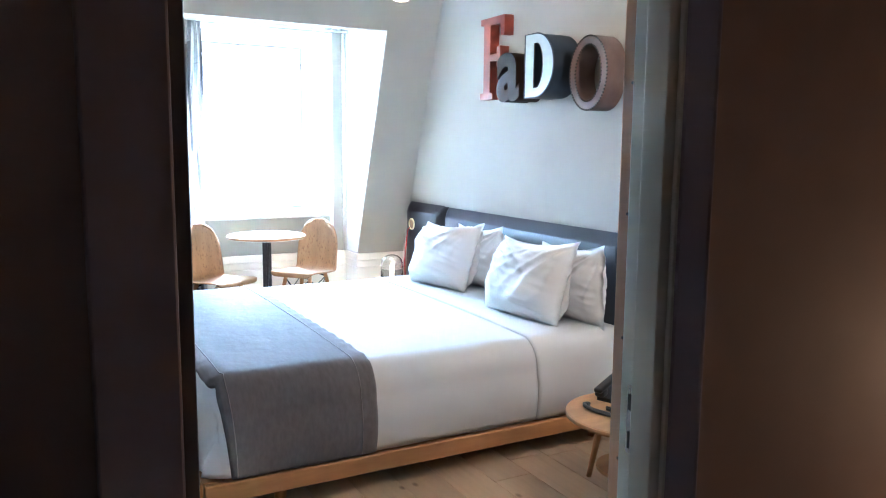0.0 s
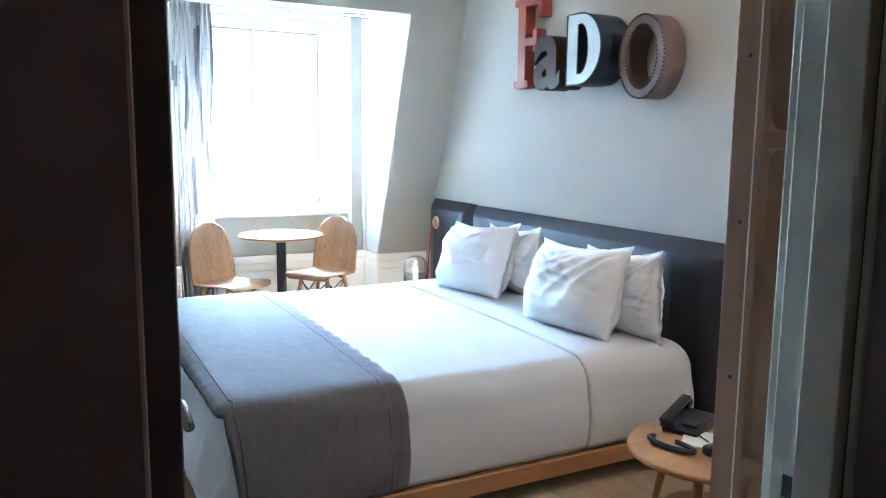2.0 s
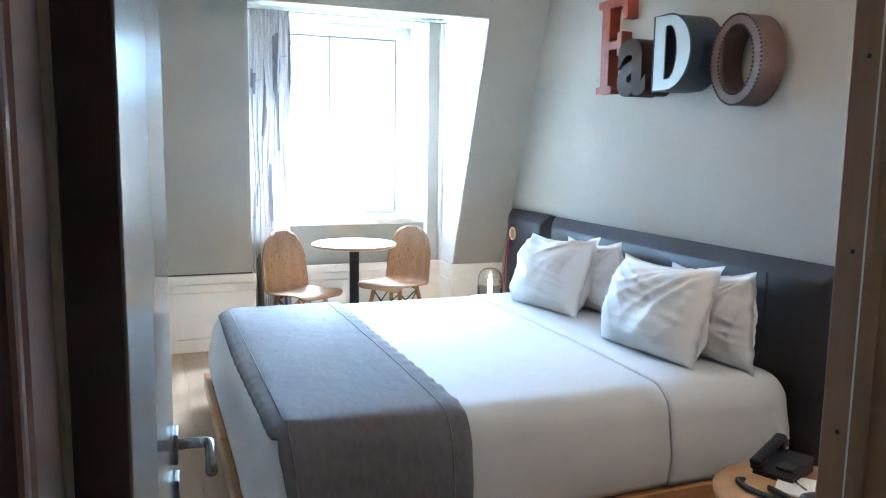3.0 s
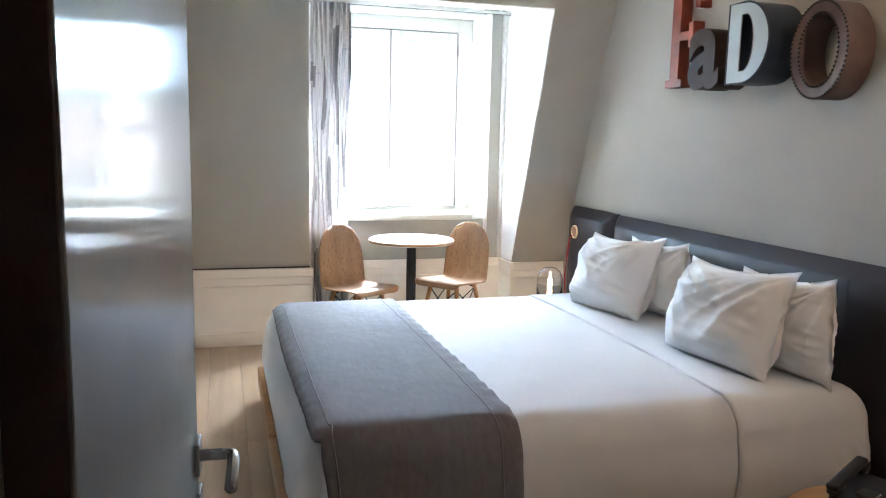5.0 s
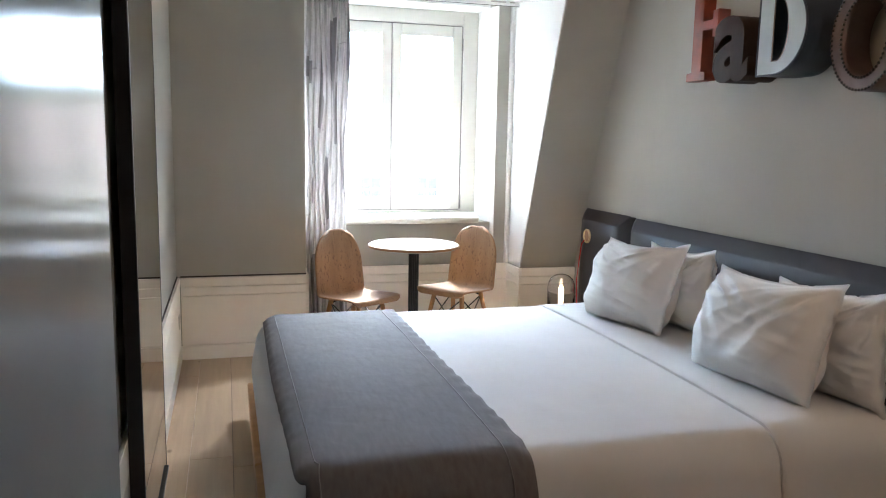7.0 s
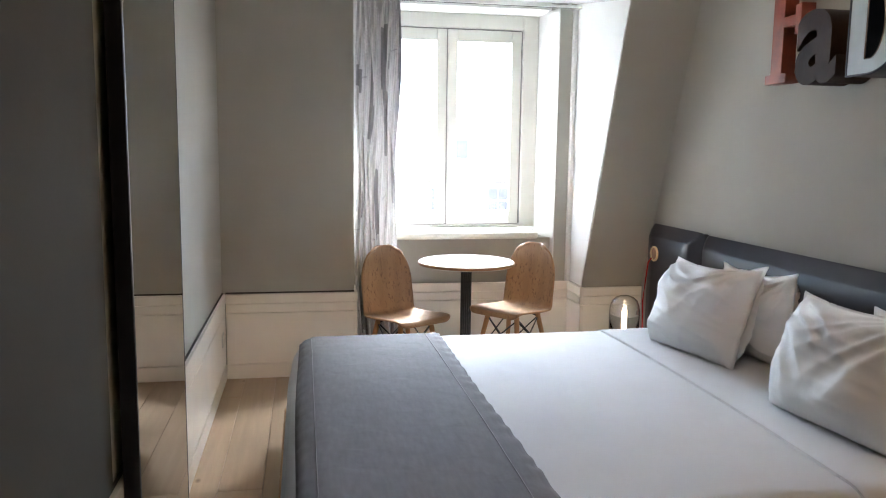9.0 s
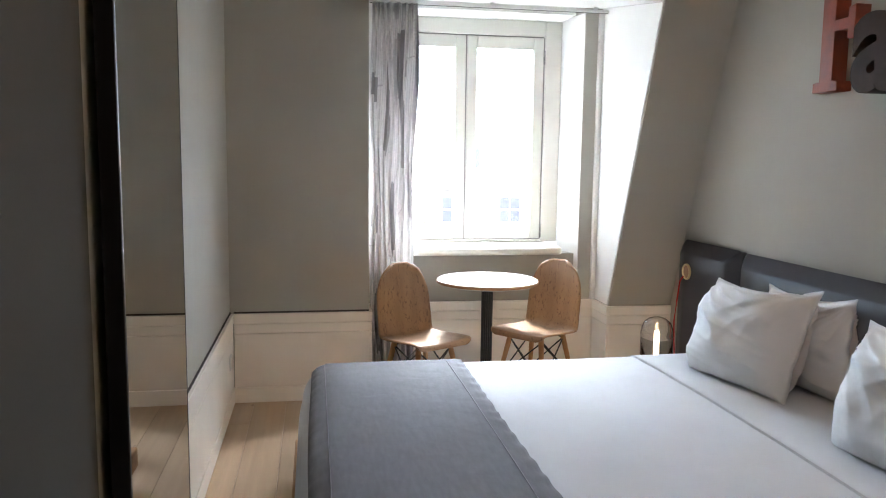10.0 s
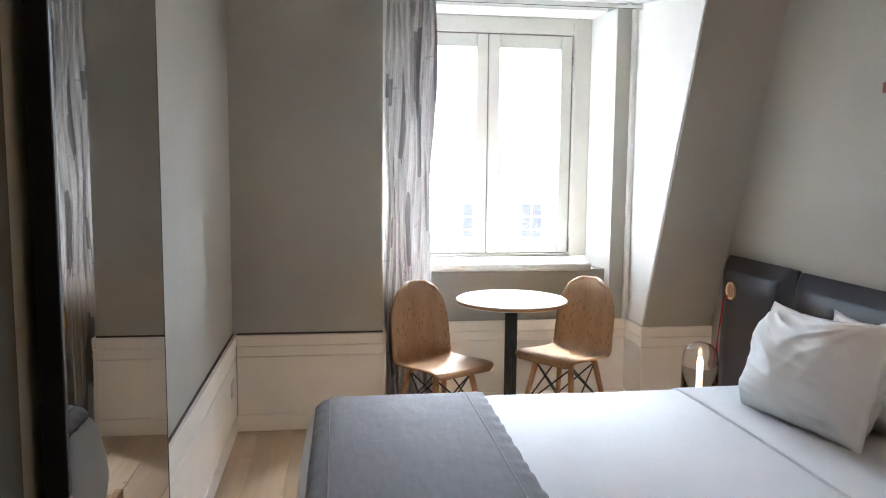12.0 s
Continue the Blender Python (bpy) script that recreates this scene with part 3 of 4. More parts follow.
# ---- bed ----
BX0, BX1, BY0, BY1, BZ = 0.50, 2.62, 2.78, 4.79, 0.525
bed = tagged(new("bed"), "low honey oak bed frame on tapered legs", "bed")
MID = (BY0 + BY1) / 2
for y0, y1 in ((BY0 - 0.012, MID - 0.006), (MID + 0.006, BY1 + 0.012)):
    part("foot_rail", box((BX0 - 0.038, y0, 0.075), (BX0 - 0.004, y1, 0.162), 0.008, 3), BEDWOOD, bed)
    part("slat_base", box((BX0 - 0.006, y0 + 0.03, 0.11), (BX1 + 0.03, y1 - 0.03, 0.15)), BEDWOOD, bed)
part("side_rail", box((BX0 - 0.003, BY0 - 0.022, 0.075), (BX1 + 0.03, BY0 + 0.015, 0.152), 0.008, 3), BEDWOOD, bed)
part("side_rail", box((BX0 + 0.026, BY1 - 0.025, 0.075), (BX1 + 0.03, BY1 + 0.012, 0.152), 0.008, 3), BEDWOOD, bed)
for x in (BX0 + 0.3, BX1 - 0.25):
    for y in (BY0 + 0.05, MID, BY1 - 0.05):
        part("leg", rod((x, y, 0), (x, y, 0.11), 0.022, 0.03, 16), BEDWOOD, bed, smooth=True)


def drape(ex, ey, lift=0.0, r=0.13):
    """A point of the bedding: flat on top, rolled over the mattress edges and hanging."""
    cx, cy = (BX0 + BX1) / 2, MID
    fx, fy = (BX1 - BX0) / 2 - r, (BY1 - BY0) / 2 - r
    dx, dy = ex - cx, ey - cy
    ox, oy = max(0, abs(dx) - fx), max(0, abs(dy) - fy)
    d, n = max(ox, oy), math.hypot(ox, oy) or 1
    rr = r + lift
    if d < math.pi * r / 2:
        hor, ver = rr * math.sin(d / r), rr * (1 - math.cos(d / r)) - lift
    else:
        rest = d - math.pi * r / 2
        hor, ver = rr + 0.02 * math.sin(min(1, rest / 0.25) * math.pi), r + rest
    x = cx + math.copysign(min(abs(dx), fx) + hor * ox / n, dx)
    y = cy + math.copysign(min(abs(dy), fy) + hor * oy / n, dy)
    z = BZ - ver
    w = noise.noise((x * 5, y * 5, z * 4)) * 0.004 + noise.noise((x * 14, y * 14, z * 9)) * 0.0015
    crown = 0.012 * max(0, 1 - (dx / fx) ** 2) * max(0, 1 - (dy / fy) ** 2)
    return Vector((x, y, max(0.148, z) + w * min(1, 0.4 + d * 4) + crown))


EXT = 0.13 * (math.pi / 2 - 1) + 0.235


def duvet(u, v):
    p = drape(BX0 - EXT + u * (BX1 - BX0 + 2 * EXT), BY0 - EXT + v * (BY1 - BY0 + 2 * EXT))
    # folds of the tucked corners: at the headboard and at the foot
    low = min(1.0, max(0.0, (0.46 - p.z) / 0.12))
    head_end = max(0.0, 1 - abs(p.x - 2.5) / 0.16) * (p.y < BY0 + 0.05) * low
    p.y -= 0.03 * head_end * (1 - 3 * abs(noise.noise((p.x * 9, p.z * 5 + p.x * 6, 2.0))))
    foot_end = max(0.0, 1 - (p.y - BY0) / 0.55) * (p.x < BX0 + 0.05) * low
    p.x -= 0.022 * foot_end * (1 - 3 * abs(noise.noise((p.y * 10 + p.z * 5, p.z * 1.5, 7.0))))
    return p


tagged(mesh_object("bed_sheet", sheet_grid(120, 110, duvet, 0.01), SHEET, True), "smooth white cotton bed sheet tucked over the mattress", "bedding")


def fold_band(u, v):
    x = 1.985 + 0.66 * u + 0.02 * math.sin(v * 2.6)
    p = drape(x, BY0 - EXT + v * (BY1 - BY0 + 2 * EXT), 0.008 * min(1, 0.3 + u * 30))
    return p


band = tagged(mesh_object("sheet_fold", sheet_grid(30, 110, fold_band, 0.006), SHEET, True), "turned-down white sheet hem across the bed", "bedding")
hem = part("hem", tube([drape(1.988 + 0.02 * math.sin(v * 2.6 / 90), BY0 - EXT + v / 90 * (BY1 - BY0 + 2 * EXT), 0.007) for v in range(91)], 0.0014, 6), HEM, band, "grey stitched hem", True)
RX0, RX1 = 0.53, 1.185


def runner_at(u, v):
    x = RX0 + (RX1 - RX0) * u
    ed = min(u, 1 - u)
    p = drape(x + 0.006 * math.sin(v * 9), BY0 - EXT + v * (BY1 - BY0 + 2 * EXT), 0.016 if ed > 0.03 else 0.012)
    p.z += 0.0035 * math.sin(v * 150 + 3 * noise.noise((v * 20, 0, 0))) * max(0, 1 - ed * 14)
    return p


runner = tagged(mesh_object("bed_runner", sheet_grid(60, 170, runner_at, 0.012), RUNNER, True), "grey linen bed runner draped over the foot of the bed", "bed runner")
for off in (0.10, 0.90):
    pts = [drape(RX0 + (RX1 - RX0) * off, BY0 - EXT + v / 110 * (BY1 - BY0 + 2 * EXT), 0.0175) for v in range(111)]
    part("seam", tube(pts, 0.0022, 5), SEAM, runner, "pale stitched seam", True)


def padded(name, y0, y1, z0, z1, label):
    """Upholstered panel with a sloped rim."""
    ob = thing(name, (XR, y0, z0), label, "headboard")
    w, h, rim, deep = y1 - y0, z1 - z0, 0.075, 0.10
    def f(u, v):
        s = 2 * u - 1, 2 * v - 1
        a, b = s[0] * w / 2, s[1] * h / 2
        e = min(w / 2 - abs(a), h / 2 - abs(b))
        k = min(1, max(0, e / rim))
        d = deep * (0.38 + 0.62 * k)
        # rounded corners
        qx, qy = max(0, abs(a) - (w / 2 - 0.035)), max(0, abs(b) - (h / 2 - 0.035))
        n = math.hypot(qx, qy)
        if n > 0.0:
            m = max(qx, qy) / n
            a -= math.copysign(qx * (1 - m), a)
            b -= math.copysign(qy * (1 - m), b)
        return (-d, a + w / 2, b + h / 2)
    # grid lines gathered near the rim
    def warp(t, size):
        k = rim / size
        return t / 0.3 * k if t < 0.3 else (1 - (1 - t) / 0.3 * k if t > 0.7 else k + (t - 0.3) / 0.4 * (1 - 2 * k))
    bm = sheet_grid(20, 20, lambda u, v: f(warp(u, w), warp(v, h)))
    part("cover", bm, PADDING, ob, smooth=True)
    bm = box((-0.037, 0.006, 0.006), (-0.004, w - 0.006, h - 0.006), 0.01, 3)
    part("back", bm, PADDING, ob)
    return ob


head = padded("headboard", 2.70, 5.005, 0.10, 0.962, "long charcoal vinyl headboard with sloped rim")
part("seam", box((-0.1018, 0.349, 0.03), (-0.0995, 0.352, 0.80)), BLACK, head, "vertical stitched seam")
side = padded("headboard_side_panel", 5.025, 5.655, 0.0, 0.968, "charcoal padded side panel with a round brass-rimmed hole")
ring_bm = lathe([(0.038, 0), (0.047, 0), (0.047, 0.012), (0.043, 0.016), (0.038, 0.014), (0.038, 0)], 36)
ring_bm.transform(pose(-0.096, 0.462, 0.795, 0, -90, 0))
part("ring", ring_bm, BRASS, side, "brass ring", True)
cup = lathe([(0, 0.0), (0.038, 0.0), (0.038, 0.003), (0, 0.003)], 32)
cup.transform(pose(-0.1, 0.462, 0.795, 0, -90, 0))
part("cup", cup, BIRCH, side, "brown plate inside the ring")
cord = tagged(mesh_object("lamp_cord", tube([(2.65, 5.49, 0.77), (2.635, 5.50, 0.74), (2.63, 5.515, 0.62), (2.62, 5.52, 0.5), (2.60, 5.47, 0.40), (2.55, 5.36, 0.35), (2.47, 5.22, 0.341), (2.43, 5.15, 0.341)], 0.0045, 8), RED_CORD, True), "red fabric lamp cord hanging from the panel", "cord")


# ---- pillows ----
def pillow(name, at, width, height, fat, lean, turn, roll, seed, label):
    def f(side):
        def g(u, v):
            a, b = 2 * u - 1, 2 * v - 1
            ha, hb = max(0.0, 1 - (abs(a) / 0.94) ** 3.2), max(0.0, 1 - (abs(b) / 0.93) ** 3.2)
            edge = ha * hb
            t = fat * edge ** 0.62
            pinch = 1 - 0.065 * (1 - a * a) * abs(b) ** 3
            pinch2 = 1 - 0.05 * (1 - b * b) * abs(a) ** 3
            n1 = noise.noise((a * 1.6 + seed, b * 1.6, seed * 3.1))
            # creases fanning out from the upper corners
            r1, r2 = math.hypot(a + 1, b - 1), math.hypot(a - 1, b - 1)
            q1 = noise.noise((math.atan2(b - 1.02, a + 1.02) * 4.6 + 0.5 * n1 + seed, r1 * 0.8, seed))
            q2 = noise.noise((math.atan2(b - 1.02, a - 1.02) * 4.6 + 0.5 * n1 + seed, r2 * 0.8, seed + 4))
            q3 = noise.noise((a * 1.2 - b * 5 + seed, b * 0.8 + a, seed))
            wr = (1 - 3 * abs(q1)) * math.exp(-1.1 * r1) + (1 - 3 * abs(q2)) * math.exp(-1.1 * r2) + 0.14 * (1 - 3 * abs(q3))
            t2 = t * (1 + 0.16 * n1) + wr * 0.024 * min(1, edge * 3) + 0.0024
            sag = -0.022 * (b > 0) * b * b * (1 - a * a)
            flap = 0.012 * noise.noise((a * 4 + seed, b * 4, 2)) * (1 - min(1, edge * 5))
            return Vector((a * width / 2 * pinch2, side * t2 + flap, (b * height / 2) * pinch + sag))
        return g
    bm = sheet_grid(80, 80, f(1))
    bm2 = sheet_grid(80, 80, f(-1))
    me = bpy.data.meshes.new("tmp")
    bm2.to_mesh(me)
    bm2.free()
    bm.from_mesh(me)
    bpy.data.meshes.remove(me)
    bmesh.ops.remove_doubles(bm, verts=bm.verts[:], dist=0.0045)
    ob = mesh_object(name, bm, PILLOW, True)
    ob.matrix_world = Matrix.Translation(at) @ pose(0, 0, 0, 0, 0, 90 + turn) @ pose(0, 0, 0, lean, 0, 0) @ pose(0, 0, 0, 0, roll, 0)
    return tagged(ob, label, "pillow", "pillows on the bed")


FRONT, BACK = "plump creased white cotton pillow propped in front", "white cotton pillow standing against the headboard"
pillow("pillow", (2.294, 4.23, 0.718), 0.61, 0.46, 0.145, 22, 6, 4, 1.3, FRONT)
pillow("pillow", (2.48, 4.13, 0.715), 0.53, 0.41, 0.09, 4, 1, 3, 5.7, BACK)
pillow("pillow", (2.285, 3.285, 0.715), 0.64, 0.46, 0.145, 20, 2, 3, 9.1, FRONT)
pillow("pillow", (2.44, 3.115, 0.71), 0.53, 0.42, 0.09, 1, -1, 4, 3.4, BACK)


# ---- bedside tables ----
def bedside(at):
    ob = thing("bedside_table", at, "round honey oak bedside table on three splayed legs", "table", "bedside tables")
    part("tabletop", lathe([(0, 0.338), (0.262, 0.338), (0.27, 0.342), (0.272, 0.35), (0.27, 0.357), (0.262, 0.36), (0, 0.36)], 64), BEDWOOD, ob, smooth=False)
    for k in range(3):
        a = radians(95 + 120 * k)
        part("leg", rod((0.24 * math.cos(a), 0.24 * math.sin(a), 0), (0.16 * math.cos(a), 0.16 * math.sin(a), 0.34), 0.011, 0.018, 14), BEDWOOD, ob, smooth=True)
    part("shelf", lathe([(0, 0.12), (0.14, 0.12), (0.142, 0.128), (0.14, 0.135), (0, 0.135)], 40), BEDWOOD, ob, "small lower shelf")
    return ob


near_table = bedside((2.07, 2.22, 0))
far_table = copy_thing(near_table, pose(2.36, 5.045, 0, 0, 0, 40))
far_table.scale = (0.88, 0.88, 0.93)

lamp = thing("dome_lamp", (2.325, 5.12, 0.335), "glowing filament bulb lamp under a clear glass dome", "lamp")
dome = part("dome", lathe([(0.084, 0.019), (0.084, 0.19), (0.08, 0.222), (0.068, 0.25), (0.046, 0.269), (0.02, 0.278), (0, 0.279)], 40), GLASS, lamp, "clear glass dome", True)
dome.visible_shadow = False
m_ = dome.modifiers.new("wall", "SOLIDIFY")
m_.thickness = 0.0015
part("base", lathe([(0, 0), (0.092, 0), (0.092, 0.013), (0.088, 0.018), (0, 0.018)], 40), BEDWOOD, lamp, "turned wooden base")
part("socket", lathe([(0, 0.018), (0.02, 0.018), (0.02, 0.06), (0, 0.06)], 20), BRASS, lamp, smooth=False)
part("bulb", lathe([(0, 0.06), (0.011, 0.06), (0.013, 0.08), (0.013, 0.19), (0.008, 0.205), (0, 0.208)], 20), FILAMENT, lamp, "glowing tube bulb", True)

# telephone, notepad, pen, small black box
phone = thing("telephone", (2.13, 2.385, 0.36), "black desk telephone with coiled cord", "telephone", turn=-68)
part("body", prism([(-0.08, 0), (0.08, 0), (0.08, 0.052), (0.02, 0.04), (-0.08, 0.016)], -0.055, 0.075, "x"), BLACK_PLASTIC, phone)
hs = box((-0.055, -0.105, 0.06), (-0.017, 0.105, 0.082), 0.009, 3)
hs.transform(pose(0, 0, 0, 11, 0, 0))
hset = part("handset", hs, BLACK_PLASTIC, phone, smooth=True)
for y in (-0.08, 0.08):
    part("ear_cap", box((-0.057, y - 0.024, 0.036 + y * 0.19), (-0.015, y + 0.024, 0.068 + y * 0.19), 0.009, 3), BLACK_PLASTIC, hset, smooth=True)
part("keypad", box((0.005, -0.05, 0.026), (0.06, 0.03, 0.036), 0.002, 1), GAP, phone)
coil = []
for k in range(320):
    run = k / 319
    a = radians(60) + run * radians(300)
    c = Vector((1.955 + 0.028 * math.cos(a) - 0.02 * math.sin(a), 2.275 + 0.085 * math.sin(a) + 0.01 * math.cos(a), 0.371))
    w = run * 2 * math.pi * 46
    coil.append(phone.matrix_world.inverted() @ (c + Vector((0.006 * math.cos(w), 0.004 * math.sin(w), 0.006 * math.sin(w)))))
part("coiled_cord", tube(coil, 0.004, 5), BLACK_PLASTIC, phone, "coiled black cord", True)
pad = tagged(mesh_object("notepad", box((-0.055, -0.075, 0), (0.055, 0.075, 0.006), 0.001, 1), PAPER), "white paper notepad on the bedside table", "notepad")
pad.matrix_world = pose(2.085, 2.275, 0.361, 0, 0, -50)
pen = tagged(mesh_object("pen", rod((-0.03, 0, 0), (0.035, 0, 0), 0.004, 0.003, 10), STEEL, True), "slim grey pen lying on a notepad", "pen")
pen.matrix_world = pose(2.09, 2.26, 0.3715, 0, 0, 75)
clock = thing("alarm_clock", (2.03, 2.165, 0.36), "small black object on the bedside table", "clock")
part("body", box((-0.03, -0.02, 0), (0.03, 0.02, 0.035), 0.01, 3), BLACK_PLASTIC, clock, smooth=True)
part("face", box((-0.02, -0.0215, 0.008), (0.02, -0.0195, 0.027)), GAP, clock)

# ---- wooden wardrobe by the door: framed side with recessed panels ----
ward = thing("wardrobe", (1.40, DOOR_Y1 + 0.013, 0), "tan birch wardrobe with framed, recessed side panels", "wardrobe")
WD = 0.385
part("stile", box((0, WD - 0.082, 0), (0.03, WD, 2.4), 0.006, 3), BIRCH, ward)
part("stile", box((0, 0, 0), (0.03, 0.05, 2.4), 0.006, 3), BIRCH, ward)
for z in (0.02, 0.69, 1.385, 2.08):
    bm = box((0.001, 0.049, z), (0.029, WD - 0.081, z + 0.036), 0.004, 2)
    part("rail", bm, BIRCH, ward)
    for zz, sg in ((z + 0.036, 1), (z, -1)):
        r = 0.028
        pts = [(WD - 0.082, zz)] + [(WD - 0.082 - r + r * math.sin(a), zz + sg * (r - r * math.cos(a))) for a in (radians(d) for d in range(90, -1, -15))]
        part("corner_block", prism(pts, 0.002, 0.028), BIRCH, ward)
# highlight along the stile's chamfer, painted as a thin cream strip
part("edge_highlight", box((-0.002, WD - 0.066, 0), (0.002, WD - 0.063, 2.4)), TRIM, ward, "pale strip painted as the highlight on the stile's edge")
part("side_panel", box((0.028, 0.01, 0.01), (0.04, WD - 0.01, 2.39)), BIRCH, ward)
part("body", box((0.041, 0.001, 0), (0.62, WD - 0.001, 2.4), 0.003, 1), BIRCH, ward)
for z in (0.545, 0.89, 1.23, 1.575, 1.92):
    part("screw", rod((-0.0015, WD - 0.040, z), (0.001, WD - 0.040, z), 0.0045, seg=12), GAP, ward)

# ---- table and chairs by the window ----
table = thing("bistro_table", (1.525, 5.63, 0), "round white bistro table on a black fluted column", "table")
part("tabletop", lathe([(0, 0.722), (0.28, 0.722), (0.288, 0.728), (0.288, 0.742), (0.282, 0.746), (0, 0.746)], 72), TABLETOP, table, "white laminate top")
part("edge_band", lathe([(0.2885, 0.727), (0.2905, 0.729), (0.2905, 0.740), (0.2885, 0.742)], 72), BEDWOOD, table, "thin wooden edge band")
part("column", lathe([(0, 0.03), (0.022, 0.03), (0.022, 0.722), (0, 0.722)], 24), BLACK, table)
for k in range(14):
    a = 2 * math.pi * k / 14
    part("flute", rod((0.028 * math.cos(a), 0.028 * math.sin(a), 0.03), (0.028 * math.cos(a), 0.028 * math.sin(a), 0.715), 0.0055, seg=8), BLACK_PLASTIC, table, smooth=True)
part("base", lathe([(0, 0), (0.21, 0), (0.21, 0.008), (0.18, 0.018), (0.05, 0.032), (0, 0.032)], 48), BLACK, table)


def shell(u, v):
    """Bent chair shell; faces +x. v runs from the seat's front edge to the top of the back."""
    prof = [(0.215, 0.44), (0.205, 0.459), (0.17, 0.466), (0.0, 0.452), (-0.12, 0.448), (-0.165, 0.463), (-0.19, 0.505), (-0.205, 0.57), (-0.225, 0.70), (-0.245, 0.845)]
    s = v * (len(prof) - 1)
    i = min(int(s), len(prof) - 2)
    t = s - i
    def at(k):
        return Vector(prof[max(0, min(len(prof) - 1, k))])
    p0, p1, p2, p3 = at(i - 1), at(i), at(i + 1), at(i + 2)
    p = 0.5 * ((2 * p1) + (p2 - p0) * t + (2 * p0 - 5 * p1 + 4 * p2 - p3) * t * t + (3 * p1 - p0 - 3 * p2 + p3) * t ** 3)
    a = 2 * u - 1
    def step(lo, hi):
        k = max(0.0, min(1.0, (v - lo) / (hi - lo)))
        return k * k * (3 - 2 * k)
    half = 0.182 - 0.006 * step(0.5, 1)
    if v > 0.80:
        k = (v - 0.80) / 0.20
        half *= math.sqrt(max(0.0, 1 - (k * 0.95) ** 3.2))
    if v < 0.18:
        k = (0.18 - v) / 0.18
        half *= 1 - 0.25 * k ** 2.2
    x = p.x * 0.93 + 0.028 * a * a * step(0.45, 0.75)
    z = p.y + 0.014 * a * a * step(0.05, 0.3) * (1 - step(0.4, 0.65)) - 0.03 * abs(a) ** 3 * step(0.82, 1.0)
    return Vector((x, a * half, z))


def chair(at, turn):
    ob = thing("shell_chair", at, "flecked oak veneer shell chair with wooden legs", "chair", "chairs round the table", turn)
    s = part("shell", sheet_grid(20, 72, shell, 0.010), VENEER, ob, smooth=True)
    top = {}
    for sx in (1, -1):
        for sy in (1, -1):
            a, b = Vector((0.185 * sx - 0.01, 0.18 * sy, 0)), Vector((0.105 * sx - 0.01, 0.105 * sy, 0.435))
            top[sx, sy] = (a, b)
            part("leg", rod(a, b, 0.010, 0.016, 14), BEDWOOD, ob, smooth=True)
            part("bracket", rod(b + Vector((0, 0, -0.02)), b + Vector((-0.04 * sx, -0.04 * sy, 0.008)), 0.007, seg=8), BLACK, ob, smooth=True)
    for (k1, k2) in (((1, 1), (1, -1)), ((-1, 1), (-1, -1)), ((1, 1), (-1, 1)), ((1, -1), (-1, -1))):
        for p, q in ((k1, k2), (k2, k1)):
            a = top[p][0].lerp(top[p][1], 0.95)
            b = top[q][0].lerp(top[q][1], 0.42)
            part("brace", rod(a, b, 0.0042, seg=8), BLACK, ob, smooth=True)
    return ob


first = chair((1.13, 5.44, 0), -60)
copy_thing(first, pose(1.80, 5.57, 0, 0, 0, 218))


# ---- letters on the wall ----
def letter(name, splines, depth, y, z, front_mat, side_mat, label, bevel=0.0):
    """An outline with holes, standing off the wall; y is its far edge, z its foot."""
    cu = bpy.data.curves.new(name, "CURVE")
    cu.dimensions, cu.fill_mode, cu.extrude, cu.bevel_depth = "2D", "BOTH", depth / 2, bevel
    for pts in splines:
        sp = cu.splines.new("POLY")
        sp.points.add(len(pts) - 1)
        for p, (a, b) in zip(sp.points, pts):
            p.co = (a, b, 0, 1)
        sp.use_cyclic_u = True
    tmp = new("tmp", cu)
    me = bpy.data.meshes.new_from_object(tmp)
    bpy.data.objects.remove(tmp)
    bpy.data.curves.remove(cu)
    me.name = name
    me.materials.clear()
    me.materials.append(side_mat), me.materials.append(front_mat)
    for p in me.polygons:
        p.material_index = 1 if p.normal.z > 0.9 else 0
    ob = new(name, me)
    ob.matrix_world = Matrix(((0, 0, -1, XR - depth / 2 - 0.004), (-1, 0, 0, y), (0, 1, 0, z), (0, 0, 0, 1)))
    return tagged(ob, label, "letter", "letters on the wall")


def ellipse(cx, cy, rx, ry, n=56, a0=0, a1=360):
    return [(cx + rx * math.cos(radians(a0 + (a1 - a0) * i / n)), cy + ry * math.sin(radians(a0 + (a1 - a0) * i / n))) for i in range(n if a1 - a0 == 360 else n + 1)]


F_OUT = [(0, 0), (0.15, 0), (0.15, 0.035), (0.115, 0.04), (0.115, 0.245), (0.20, 0.245), (0.20, 0.205), (0.235, 0.20), (0.235, 0.33), (0.20, 0.325), (0.20, 0.285),
         (0.115, 0.285), (0.115, 0.475), (0.235, 0.475), (0.25, 0.40), (0.285, 0.40), (0.285, 0.52), (0, 0.52), (0, 0.485), (0.04, 0.48), (0.04, 0.04), (0, 0.035)]
letter("letter_f", [F_OUT], 0.065, 4.50, 1.728, REDPAINT, REDPAINT, "worn red metal wall letter F with serifs", 0.003)
a_curve = bpy.data.curves.new("letter_a", "FONT")
a_curve.body, a_curve.size, a_curve.extrude, a_curve.offset = "a", 0.56, 0.085, 0.018
a_tmp = new("tmp", a_curve)
a_mesh = bpy.data.meshes.new_from_object(a_tmp)
bpy.data.objects.remove(a_tmp)
bpy.data.curves.remove(a_curve)
a_mesh.materials.clear()
a_mesh.materials.append(RUST)
a_letter = tagged(new("letter_a", a_mesh), "dark rusted metal wall letter a", "letter", "letters on the wall")
